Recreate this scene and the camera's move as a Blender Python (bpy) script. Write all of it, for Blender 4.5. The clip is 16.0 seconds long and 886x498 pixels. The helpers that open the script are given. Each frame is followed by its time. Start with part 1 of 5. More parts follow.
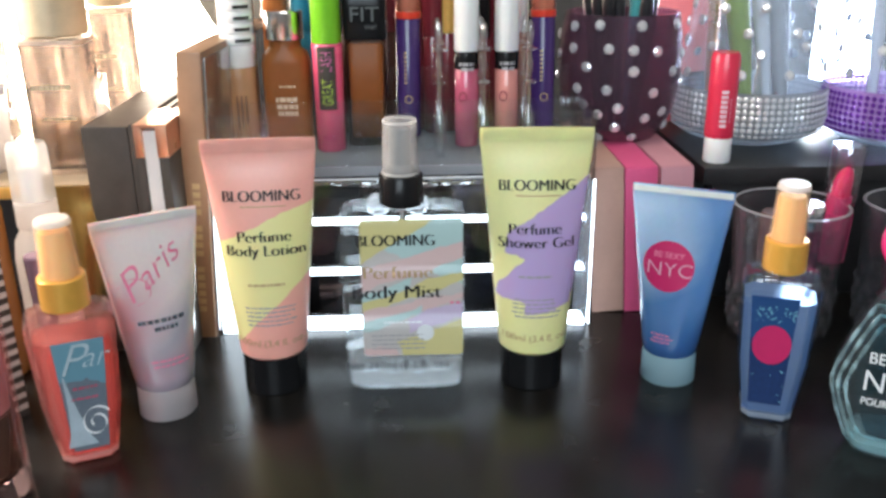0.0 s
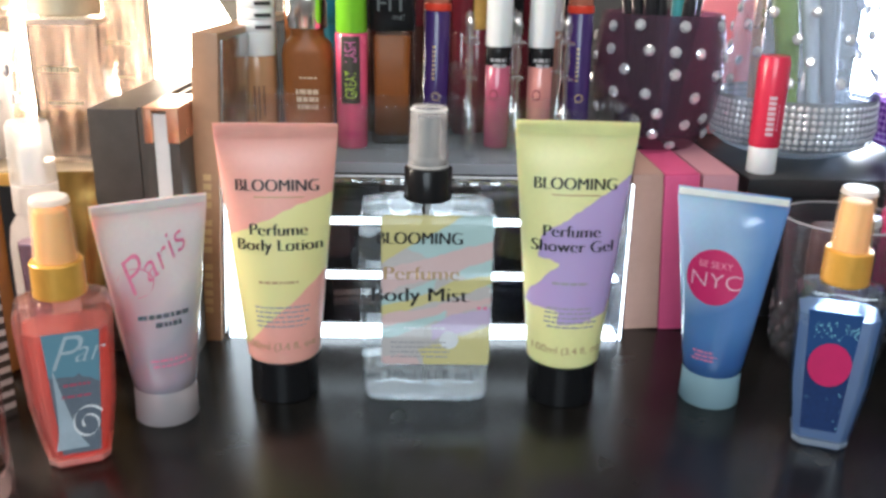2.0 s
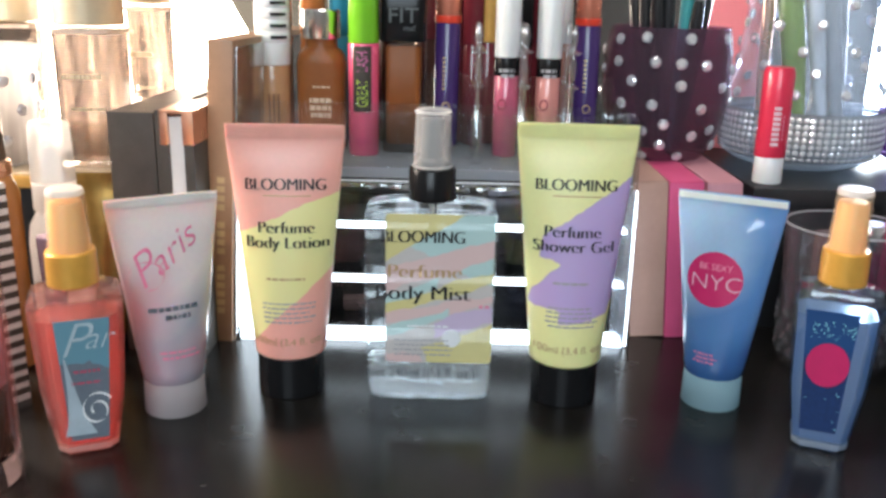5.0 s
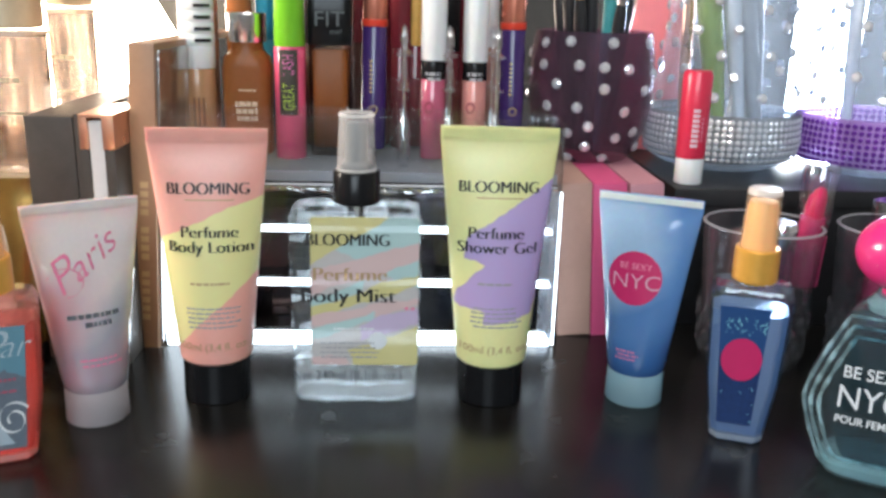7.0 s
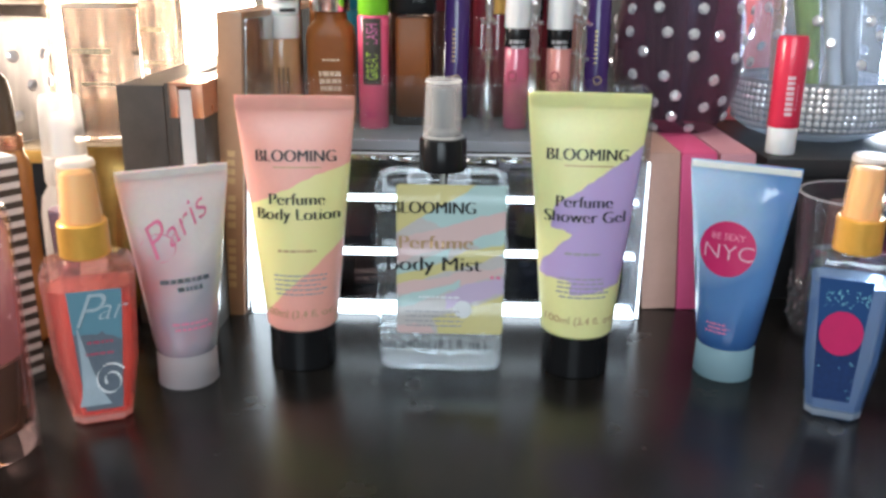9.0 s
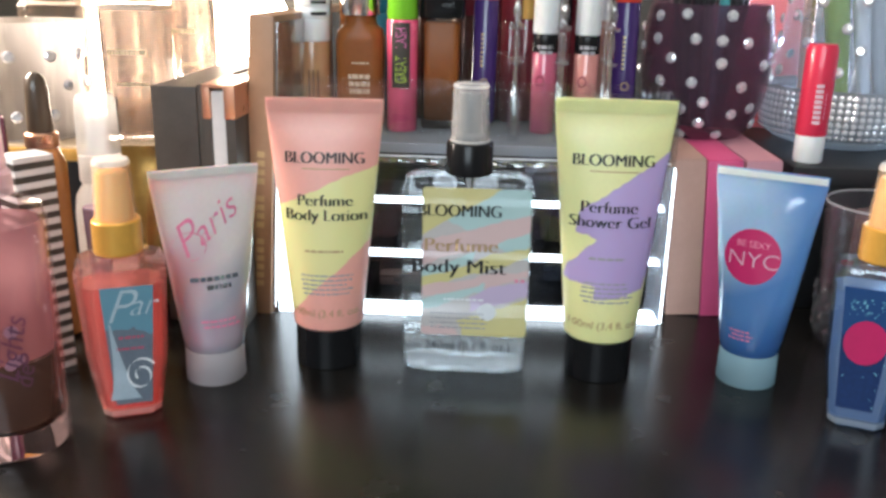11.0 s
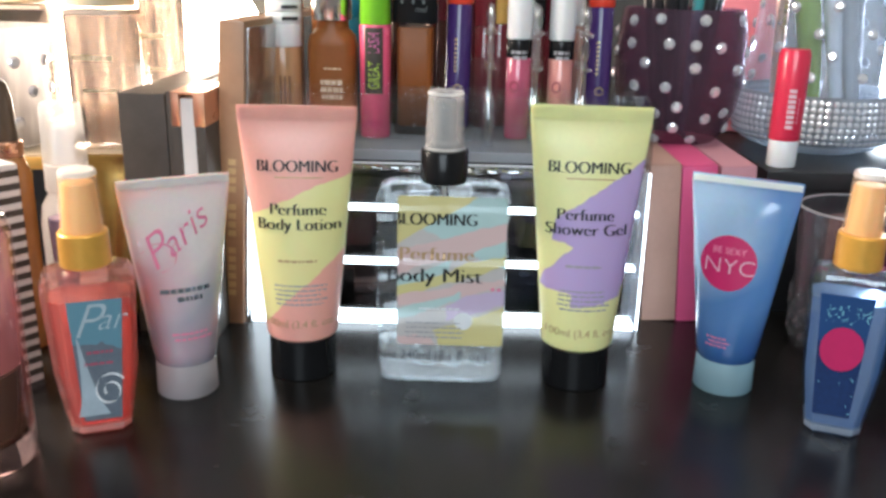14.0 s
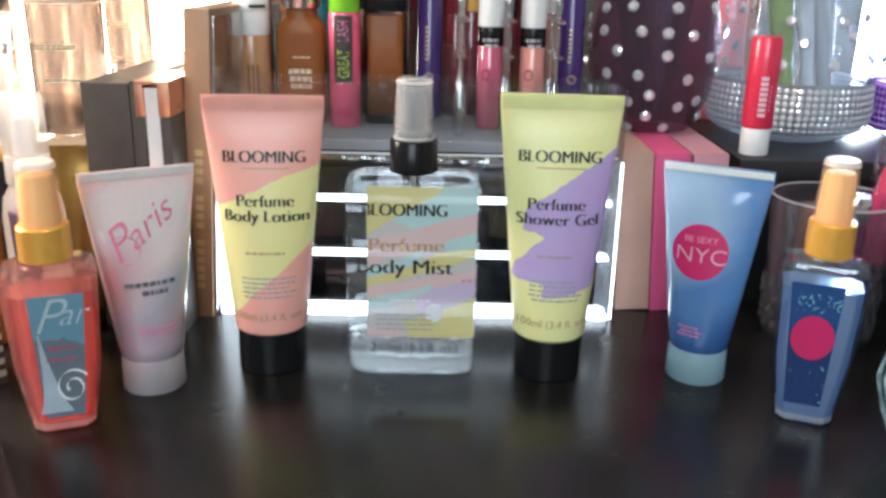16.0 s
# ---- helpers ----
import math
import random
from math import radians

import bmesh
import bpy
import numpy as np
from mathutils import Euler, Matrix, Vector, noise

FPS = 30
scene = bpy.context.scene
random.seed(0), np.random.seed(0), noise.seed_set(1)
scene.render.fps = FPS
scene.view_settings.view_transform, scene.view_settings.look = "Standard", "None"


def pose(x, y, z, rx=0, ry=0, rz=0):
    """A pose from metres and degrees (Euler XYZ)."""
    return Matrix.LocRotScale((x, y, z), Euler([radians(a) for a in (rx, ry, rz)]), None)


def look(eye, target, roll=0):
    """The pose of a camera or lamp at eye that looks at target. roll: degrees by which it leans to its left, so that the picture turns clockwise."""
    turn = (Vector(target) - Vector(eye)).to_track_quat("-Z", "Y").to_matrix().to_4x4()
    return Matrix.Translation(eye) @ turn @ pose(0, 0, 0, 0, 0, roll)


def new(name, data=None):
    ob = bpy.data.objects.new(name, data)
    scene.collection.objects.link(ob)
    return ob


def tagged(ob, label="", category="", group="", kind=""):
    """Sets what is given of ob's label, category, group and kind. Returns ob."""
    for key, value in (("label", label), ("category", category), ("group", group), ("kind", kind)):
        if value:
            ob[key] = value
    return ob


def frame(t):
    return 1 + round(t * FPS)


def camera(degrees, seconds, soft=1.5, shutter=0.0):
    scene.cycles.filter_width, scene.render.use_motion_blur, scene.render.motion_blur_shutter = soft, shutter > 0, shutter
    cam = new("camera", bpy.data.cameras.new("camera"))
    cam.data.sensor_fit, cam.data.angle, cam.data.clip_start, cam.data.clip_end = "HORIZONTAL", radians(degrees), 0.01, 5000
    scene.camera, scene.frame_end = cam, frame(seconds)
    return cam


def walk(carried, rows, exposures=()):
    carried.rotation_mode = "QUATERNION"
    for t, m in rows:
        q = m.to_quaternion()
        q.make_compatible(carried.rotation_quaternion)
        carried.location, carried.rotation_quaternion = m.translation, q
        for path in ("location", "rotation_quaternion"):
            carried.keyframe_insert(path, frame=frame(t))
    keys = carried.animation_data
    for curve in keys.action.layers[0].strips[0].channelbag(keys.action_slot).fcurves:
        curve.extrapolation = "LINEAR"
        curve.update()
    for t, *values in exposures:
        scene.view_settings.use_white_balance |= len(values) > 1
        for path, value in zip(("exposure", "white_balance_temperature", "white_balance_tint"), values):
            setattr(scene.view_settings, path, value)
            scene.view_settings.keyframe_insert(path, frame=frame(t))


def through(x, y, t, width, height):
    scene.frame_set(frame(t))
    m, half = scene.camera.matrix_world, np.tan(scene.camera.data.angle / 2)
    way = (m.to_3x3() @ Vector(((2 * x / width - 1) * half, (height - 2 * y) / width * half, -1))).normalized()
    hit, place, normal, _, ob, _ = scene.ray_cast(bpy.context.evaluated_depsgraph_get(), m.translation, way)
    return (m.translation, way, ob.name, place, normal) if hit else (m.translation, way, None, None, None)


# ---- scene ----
cam = camera(53.6, 16.0, soft=3.0)
# seconds, x, y, z, yaw, pitch, roll
PATH = [
    (0, 0.03370, 0.01999, 0.26757, -1.778, -20.414, -0.617),
    (0.5, 0.02949, 0.02117, 0.27674, -1.564, -20.942, -0.205),
    (1, 0.02422, 0.03041, 0.26814, -1.964, -20.000, 0.571),
    (1.5, 0.01947, 0.05010, 0.25193, -1.474, -18.661, 1.272),
    (2, 0.02352, 0.05161, 0.23948, -1.270, -18.525, 1.148),
    (2.5, 0.02448, 0.03360, 0.24245, -0.128, -18.058, 0.997),
    (3, 0.03172, 0.03253, 0.24448, 1.256, -17.423, 0.854),
    (5.5, 0.03932, 0.03706, 0.22384, -0.068, -16.469, 1.548),
    (6, 0.04621, 0.02973, 0.22642, -2.002, -16.456, 1.751),
    (6.5, 0.05038, 0.02898, 0.22669, -2.657, -16.419, 1.568),
    (7, 0.04745, 0.03316, 0.22715, -3.140, -16.248, 1.557),
    (7.5, 0.04714, 0.03988, 0.21938, -3.248, -16.744, 1.364),
    (8, 0.02585, 0.04069, 0.21640, -1.142, -17.404, 1.062),
    (8.5, 0.03458, 0.03753, 0.21898, 0.336, -17.416, 0.681),
    (9, 0.03660, 0.03581, 0.21987, 1.325, -17.671, 0.692),
    (9.5, 0.03565, 0.03851, 0.22075, 2.064, -17.514, 0.820),
    (12, 0.03718, 0.02684, 0.22360, 3.050, -17.591, 1.195),
    (12.5, 0.04214, 0.03170, 0.22559, 2.576, -17.518, 1.189),
    (13, 0.04327, 0.03794, 0.22421, 1.809, -17.399, 1.255),
    (13.5, 0.03454, 0.03720, 0.22597, 1.289, -17.469, 1.381),
    (14, 0.03445, 0.03775, 0.22445, 1.137, -17.508, 1.244),
    (14.5, 0.03725, 0.04046, 0.22409, 0.528, -17.643, 1.178),
    (15, 0.03763, 0.04147, 0.22200, 0.330, -17.693, 1.252),
    (15.5, 0.04277, 0.04826, 0.21650, -0.176, -17.992, 1.246),
    (16, 0.04012, 0.04363, 0.22381, -0.200, -18.198, 1.234),
]


def eye_pose(x, y, z, yaw, pitch, roll):
    return pose(x, y, z, 0, 0, yaw) @ pose(0, 0, 0, 90 + pitch) @ pose(0, 0, 0, 0, 0, roll)


walk(cam, [(t, eye_pose(*row)) for t, *row in PATH], exposures=[(0.0, 0.0), (16.0, 0.0)])

# ---------------------------------------------------------------- light
world = bpy.data.worlds.new("room_air")
scene.world = world
world.use_nodes = True
bg = world.node_tree.nodes["Background"]
bg.inputs["Color"].default_value = (0.8, 0.88, 1.0, 1)
bg.inputs["Strength"].default_value = 0.17


def area_lamp(name, at, target, sx, sy, watts, colour):
    d = bpy.data.lights.new(name, "AREA")
    d.shape, d.size, d.size_y, d.energy, d.color = "RECTANGLE", sx, sy, watts, colour
    ob = new(name, d)
    ob.matrix_world = look(at, target)
    return ob


# daylight from the window behind the camera, and an overhead fill light added
area_lamp("window_daylight", (-0.25, -1.52, 0.95), (0.05, 0.5, 0.1), 1.1, 1.0, 31.0, (0.785, 0.910, 1.0))
area_lamp("overhead_fill", (0.1, 0.35, 1.60), (0.1, 0.4, 0.0), 0.5, 0.5, 6.0, (1.0, 0.93, 0.85))
# warm fill light added past the table's left end; no lamp stands there
area_lamp("warm_side_fill", (-0.50, 0.57, 0.34), (-0.17, 0.47, 0.09), 0.14, 0.14, 6.0, (1.0, 0.86, 0.74))

# ---------------------------------------------------------------- materials
MATS = {}


def nodes_of(name):
    m = bpy.data.materials.new(name)
    m.use_nodes = True
    nt = m.node_tree
    return m, nt, nt.nodes, nt.links


def link(nt, a, b):
    nt.links.new(a, b)


def paint(name, base, rough=0.4, metal=0.0, var=0.10, scale=80.0, bump=0.05, trans=0.0, ior=1.45, coat=0.0, sss=0.0, island=0.0, dust=0.0):
    """A surface with grain at two scales, a little bump, and roughness that wanders."""
    if name in MATS:
        return MATS[name]
    m, nt, nodes, links = nodes_of(name)
    p = nodes["Principled BSDF"]
    tc = nodes.new("ShaderNodeTexCoord")
    n1, n2 = nodes.new("ShaderNodeTexNoise"), nodes.new("ShaderNodeTexNoise")
    n1.inputs["Scale"].default_value, n2.inputs["Scale"].default_value = scale, scale * 9
    n1.inputs["Detail"].default_value, n2.inputs["Detail"].default_value = 4, 3
    for n in (n1, n2):
        links.new(tc.outputs["Object"], n.inputs["Vector"])
    mixf = nodes.new("ShaderNodeMath")
    mixf.operation = "MULTIPLY_ADD"
    links.new(n2.outputs["Fac"], mixf.inputs[0])
    mixf.inputs[1].default_value = 0.4
    links.new(n1.outputs["Fac"], mixf.inputs[2])
    ramp = nodes.new("ShaderNodeValToRGB")
    ramp.color_ramp.elements[0].position, ramp.color_ramp.elements[1].position = 0.45, 0.95
    ramp.color_ramp.elements[0].color = (*[max(0, c * (1 - var)) for c in base], 1)
    ramp.color_ramp.elements[1].color = (*[min(1, c * (1 + var) + dust) for c in base], 1)
    links.new(mixf.outputs[0], ramp.inputs["Fac"])
    links.new(ramp.outputs["Color"], p.inputs["Base Color"])
    rr = nodes.new("ShaderNodeMapRange")
    rr.inputs["To Min"].default_value, rr.inputs["To Max"].default_value = max(0.02, rough * 0.8), min(1, rough * 1.25)
    links.new(n1.outputs["Fac"], rr.inputs["Value"])
    links.new(rr.outputs["Result"], p.inputs["Roughness"])
    p.inputs["Metallic"].default_value, p.inputs["IOR"].default_value = metal, ior
    p.inputs["Transmission Weight"].default_value, p.inputs["Coat Weight"].default_value = trans, coat
    if sss:
        p.inputs["Subsurface Weight"].default_value, p.inputs["Subsurface Scale"].default_value = sss, 0.004
    if bump:
        b = nodes.new("ShaderNodeBump")
        b.inputs["Strength"].default_value, b.inputs["Distance"].default_value = bump, 0.001
        links.new(mixf.outputs[0], b.inputs["Height"])
        links.new(b.outputs["Normal"], p.inputs["Normal"])
    MATS[name] = m
    return m


def clear(name, tint=(1, 1, 1), rough=0.03, gloss=1.0, wave=0.0, sheen=0.035):
    """Thin clear plastic or glass: lets light straight through, and mirrors by Fresnel."""
    if name in MATS:
        return MATS[name]
    m, nt, nodes, links = nodes_of(name)
    nodes.remove(nodes["Principled BSDF"])
    out = nodes["Material Output"]
    tr, gl, mx, fr = (nodes.new(k) for k in ("ShaderNodeBsdfTransparent", "ShaderNodeBsdfGlossy", "ShaderNodeMixShader", "ShaderNodeLayerWeight"))
    tr.inputs["Color"].default_value = (*tint, 1)
    gl.inputs["Roughness"].default_value = rough
    gl.inputs["Color"].default_value = (gloss, gloss, gloss, 1)
    fr.inputs["Blend"].default_value = 0.5
    pw, ad = nodes.new("ShaderNodeMath"), nodes.new("ShaderNodeMath")
    pw.operation, ad.operation = "POWER", "MULTIPLY_ADD"
    pw.inputs[1].default_value, ad.inputs[1].default_value, ad.inputs[2].default_value = 4.0, 0.75, sheen
    links.new(fr.outputs["Facing"], pw.inputs[0])
    links.new(pw.outputs[0], ad.inputs[0])
    if wave:
        tc, nz, b = nodes.new("ShaderNodeTexCoord"), nodes.new("ShaderNodeTexNoise"), nodes.new("ShaderNodeBump")
        nz.inputs["Scale"].default_value = 90
        b.inputs["Strength"].default_value, b.inputs["Distance"].default_value = wave, 0.002
        links.new(tc.outputs["Object"], nz.inputs["Vector"])
        links.new(nz.outputs["Fac"], b.inputs["Height"])
        links.new(b.outputs["Normal"], gl.inputs["Normal"])
        links.new(b.outputs["Normal"], fr.inputs["Normal"])
    links.new(ad.outputs[0], mx.inputs[0])
    links.new(tr.outputs[0], mx.inputs[1])
    links.new(gl.outputs[0], mx.inputs[2])
    links.new(mx.outputs[0], out.inputs["Surface"])
    MATS[name] = m
    return m


def frosted(name, tint, body=0.45, rough=0.25, through=0.5):
    """Milky plastic: part clear, part diffuse."""
    if name in MATS:
        return MATS[name]
    m, nt, nodes, links = nodes_of(name)
    p, out = nodes["Principled BSDF"], nodes["Material Output"]
    tr, tl, mx, mx2 = (nodes.new(k) for k in ("ShaderNodeBsdfTransparent", "ShaderNodeBsdfTranslucent", "ShaderNodeMixShader", "ShaderNodeMixShader"))
    p.inputs["Base Color"].default_value, p.inputs["Roughness"].default_value = (*tint, 1), rough
    tr.inputs["Color"].default_value = tl.inputs["Color"].default_value = (*tint, 1)
    mx.inputs[0].default_value, mx2.inputs[0].default_value = through, body
    links.new(p.outputs[0], mx.inputs[1])
    links.new(tl.outputs[0], mx.inputs[2])
    links.new(tr.outputs[0], mx2.inputs[1])
    links.new(mx.outputs[0], mx2.inputs[2])
    links.new(mx2.outputs[0], out.inputs["Surface"])
    MATS[name] = m
    return m


def watery(name, tint, refract=0.35, milk=0.12, rough=0.05, ior=1.33, wave=0.1, rim=4.0):
    """A filled bottle: part clear sight, part bent light, a little milkiness, and gloss that grows at the rim."""
    if name in MATS:
        return MATS[name]
    m, nt, nodes, links = nodes_of(name)
    nodes.remove(nodes["Principled BSDF"])
    out = nodes["Material Output"]
    kinds = ("ShaderNodeBsdfTransparent", "ShaderNodeBsdfGlass", "ShaderNodeBsdfTranslucent", "ShaderNodeBsdfDiffuse", "ShaderNodeBsdfGlossy")
    tr, gs, tl, df, gl = (nodes.new(k) for k in kinds)
    for n in (tr, gs, tl, df):
        n.inputs["Color"].default_value = (*tint, 1)
    gs.inputs["IOR"].default_value, gs.inputs["Roughness"].default_value = ior, rough
    gl.inputs["Roughness"].default_value = rough
    tc, nz, b = nodes.new("ShaderNodeTexCoord"), nodes.new("ShaderNodeTexNoise"), nodes.new("ShaderNodeBump")
    nz.inputs["Scale"].default_value = 70
    b.inputs["Strength"].default_value, b.inputs["Distance"].default_value = wave, 0.002
    links.new(tc.outputs["Object"], nz.inputs["Vector"])
    links.new(nz.outputs["Fac"], b.inputs["Height"])
    for n in (gs, gl):
        links.new(b.outputs["Normal"], n.inputs["Normal"])

    def blend(fac, one, two):
        n = nodes.new("ShaderNodeMixShader")
        if isinstance(fac, float):
            n.inputs[0].default_value = fac
        else:
            links.new(fac, n.inputs[0])
        links.new(one, n.inputs[1])
        links.new(two, n.inputs[2])
        return n.outputs[0]

    body = blend(refract, tr.outputs[0], gs.outputs[0])
    body = blend(milk, body, blend(0.45, tl.outputs[0], df.outputs[0]))
    lw, pw = nodes.new("ShaderNodeLayerWeight"), nodes.new("ShaderNodeMath")
    pw.operation = "POWER"
    pw.inputs[1].default_value = rim
    links.new(lw.outputs["Facing"], pw.inputs[0])
    links.new(blend(pw.outputs[0], body, gl.outputs[0]), out.inputs["Surface"])
    MATS[name] = m
    return m


def streaky(name, dark, light, milk=0.1):
    """Tinted liquid behind cut glass: upright streaks of deeper and paler tint."""
    m, nt, nodes, links = nodes_of(name)
    nodes.remove(nodes["Principled BSDF"])
    tc, mp, nz, ramp, tr, gl, df, one, two = (nodes.new(k) for k in ("ShaderNodeTexCoord", "ShaderNodeMapping", "ShaderNodeTexNoise", "ShaderNodeValToRGB", "ShaderNodeBsdfTransparent", "ShaderNodeBsdfGlossy", "ShaderNodeBsdfTranslucent", "ShaderNodeMixShader", "ShaderNodeMixShader"))
    mp.inputs["Scale"].default_value = (1, 1, 0.10)
    nz.inputs["Scale"].default_value, nz.inputs["Detail"].default_value = 130, 3
    ramp.color_ramp.elements[0].position, ramp.color_ramp.elements[1].position = 0.46, 0.72
    ramp.color_ramp.elements[0].color, ramp.color_ramp.elements[1].color = (*dark, 1), (*light, 1)
    gl.inputs["Roughness"].default_value = 0.08
    one.inputs[0].default_value, two.inputs[0].default_value = milk, 0.05
    links.new(tc.outputs["Object"], mp.inputs[0])
    links.new(mp.outputs[0], nz.inputs["Vector"])
    links.new(nz.outputs["Fac"], ramp.inputs["Fac"])
    for n in (tr, df):
        links.new(ramp.outputs["Color"], n.inputs["Color"])
    links.new(tr.outputs[0], one.inputs[1])
    links.new(df.outputs[0], one.inputs[2])
    links.new(one.outputs[0], two.inputs[1])
    links.new(gl.outputs[0], two.inputs[2])
    links.new(two.outputs[0], nodes["Material Output"].inputs["Surface"])
    return m


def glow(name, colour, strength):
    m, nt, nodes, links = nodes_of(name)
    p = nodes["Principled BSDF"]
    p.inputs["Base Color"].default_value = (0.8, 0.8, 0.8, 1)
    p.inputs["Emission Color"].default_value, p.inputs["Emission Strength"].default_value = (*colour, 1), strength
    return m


def printed(name, base, layers, rough=0.35, wobble=0.004, wscale=60.0, sss=0.15, coat=0.0, grain=0.04, alpha=1.0, edge=1500.0):
    """Print on packaging. Each layer is (colour, [(a, b, c), ...]): it shows where every a*x + b*z + c > 0 in the thing's own metres, with a ragged edge."""
    m, nt, nodes, links = nodes_of(name)
    p = nodes["Principled BSDF"]
    tc, sep = nodes.new("ShaderNodeTexCoord"), nodes.new("ShaderNodeSeparateXYZ")
    links.new(tc.outputs["Object"], sep.inputs[0])
    nz = nodes.new("ShaderNodeTexNoise")
    nz.inputs["Scale"].default_value, nz.inputs["Detail"].default_value = wscale, 4
    links.new(tc.outputs["Object"], nz.inputs["Vector"])

    def math(op, a, b, c=None):
        n = nodes.new("ShaderNodeMath")
        n.operation = op
        for i, v in enumerate((a, b, c)):
            if v is None:
                continue
            if isinstance(v, (int, float)):
                n.inputs[i].default_value = v
            else:
                links.new(v, n.inputs[i])
        return n.outputs[0]

    wob = math("MULTIPLY_ADD", nz.outputs["Fac"], wobble * 2, -wobble)
    last = None
    n2 = nodes.new("ShaderNodeTexNoise")
    n2.inputs["Scale"].default_value = 400
    links.new(tc.outputs["Object"], n2.inputs["Vector"])
    rgb = nodes.new("ShaderNodeMix")
    rgb.data_type = "RGBA"
    rgb.inputs["A"].default_value = (*[c * (1 - grain) for c in base], 1)
    rgb.inputs["B"].default_value = (*[min(1, c * (1 + grain)) for c in base], 1)
    links.new(n2.outputs["Fac"], rgb.inputs["Factor"])
    last = rgb.outputs["Result"]
    for colour, planes in layers:
        mask = None
        for a, b, c in planes:
            v = math("MULTIPLY_ADD", sep.outputs["X"], a, c)
            v = math("MULTIPLY_ADD", sep.outputs["Z"], b, v)
            v = math("ADD", v, wob)
            v = math("MULTIPLY_ADD", v, edge, 0.5)
            n = nodes.new("ShaderNodeClamp")
            links.new(v, n.inputs[0])
            mask = n.outputs[0] if mask is None else math("MULTIPLY", mask, n.outputs[0])
        mx = nodes.new("ShaderNodeMix")
        mx.data_type = "RGBA"
        links.new(mask, mx.inputs["Factor"])
        links.new(last, mx.inputs["A"])
        mx.inputs["B"].default_value = (*colour, 1)
        last = mx.outputs["Result"]
    links.new(last, p.inputs["Base Color"])
    p.inputs["Roughness"].default_value, p.inputs["Coat Weight"].default_value = rough, coat
    p.inputs["Alpha"].default_value = alpha
    p.inputs["Subsurface Weight"].default_value, p.inputs["Subsurface Scale"].default_value = sss, 0.004
    b = nodes.new("ShaderNodeBump")
    b.inputs["Strength"].default_value, b.inputs["Distance"].default_value = 0.12, 0.002
    n3 = nodes.new("ShaderNodeTexNoise")
    n3.inputs["Scale"].default_value = 45
    links.new(tc.outputs["Object"], n3.inputs["Vector"])
    links.new(n3.outputs["Fac"], b.inputs["Height"])
    links.new(b.outputs["Normal"], p.inputs["Normal"])
    return m


# ---------------------------------------------------------------- builders
def finish(name, bm, material, smooth=True, angle=38):
    bmesh.ops.recalc_face_normals(bm, faces=bm.faces)
    me = bpy.data.meshes.new(name)
    bm.to_mesh(me)
    bm.free()
    if smooth:
        me.shade_smooth()
        me.set_sharp_from_angle(angle=radians(angle))
    if material:
        me.materials.append(material)
    return me


def thing(name, m, label, category, group="", kind=""):
    ob = new(name)
    ob.empty_display_size = 0.01
    ob.matrix_world = m
    return tagged(ob, label, category, group, kind)


def part(name, bm, material, parent, label="", m=None, smooth=True, angle=38):
    ob = new(name, finish(name, bm, material, smooth, angle))
    ob.parent = parent
    if m is not None:
        ob.matrix_local = m
    if label:
        tagged(ob, label)
    return ob


def solid(name, bm, material, m, label, category, kind="", group="", smooth=True):
    ob = new(name, finish(name, bm, material, smooth))
    ob.matrix_world = m
    return tagged(ob, label, category, group, kind)


def box(sx, sy, sz, at=(0, 0, 0), bevel=0.0, seg=2, bm=None):
    """A block whose base is centred on at."""
    own = bm is None
    b = bmesh.new()
    bmesh.ops.create_cube(b, size=1)
    bmesh.ops.scale(b, vec=(sx, sy, sz), verts=b.verts)
    bmesh.ops.translate(b, vec=(at[0], at[1], at[2] + sz / 2), verts=b.verts)
    if bevel:
        bmesh.ops.bevel(b, geom=b.edges[:], offset=bevel, segments=seg, affect="EDGES", profile=0.7)
    if own:
        return b
    me = bpy.data.meshes.new("tmp")
    b.to_mesh(me)
    b.free()
    bm.from_mesh(me)
    bpy.data.meshes.remove(me)
    return bm


def lathe(profile, seg=36, at=(0, 0, 0), bm=None, sx=1.0, sy=1.0):
    """Turns (radius, height) points round the upright axis; radius 0 closes an end."""
    bm = bm or bmesh.new()
    rings = []
    for r, z in profile:
        if r < 1e-6:
            rings.append([bm.verts.new((at[0], at[1], at[2] + z))])
        else:
            rings.append([bm.verts.new((at[0] + sx * r * math.cos(2 * math.pi * i / seg), at[1] + sy * r * math.sin(2 * math.pi * i / seg), at[2] + z)) for i in range(seg)])
    for a, b in zip(rings, rings[1:]):
        for i in range(seg):
            j = (i + 1) % seg
            if len(a) == 1 and len(b) == 1:
                continue
            if len(a) == 1:
                bm.faces.new((a[0], b[j], b[i]))
            elif len(b) == 1:
                bm.faces.new((a[i], a[j], b[0]))
            else:
                bm.faces.new((a[i], a[j], b[j], b[i]))
    return bm


def loft(sections, cap=True, bm=None):
    """Skins closed sections of equal count."""
    bm = bm or bmesh.new()
    rings = [[bm.verts.new(v) for v in s] for s in sections]
    n = len(rings[0])
    for a, b in zip(rings, rings[1:]):
        for i in range(n):
            j = (i + 1) % n
            bm.faces.new((a[i], a[j], b[j], b[i]))
    if cap:
        bm.faces.new(rings[0][::-1])
        bm.faces.new(rings[-1])
    return bm


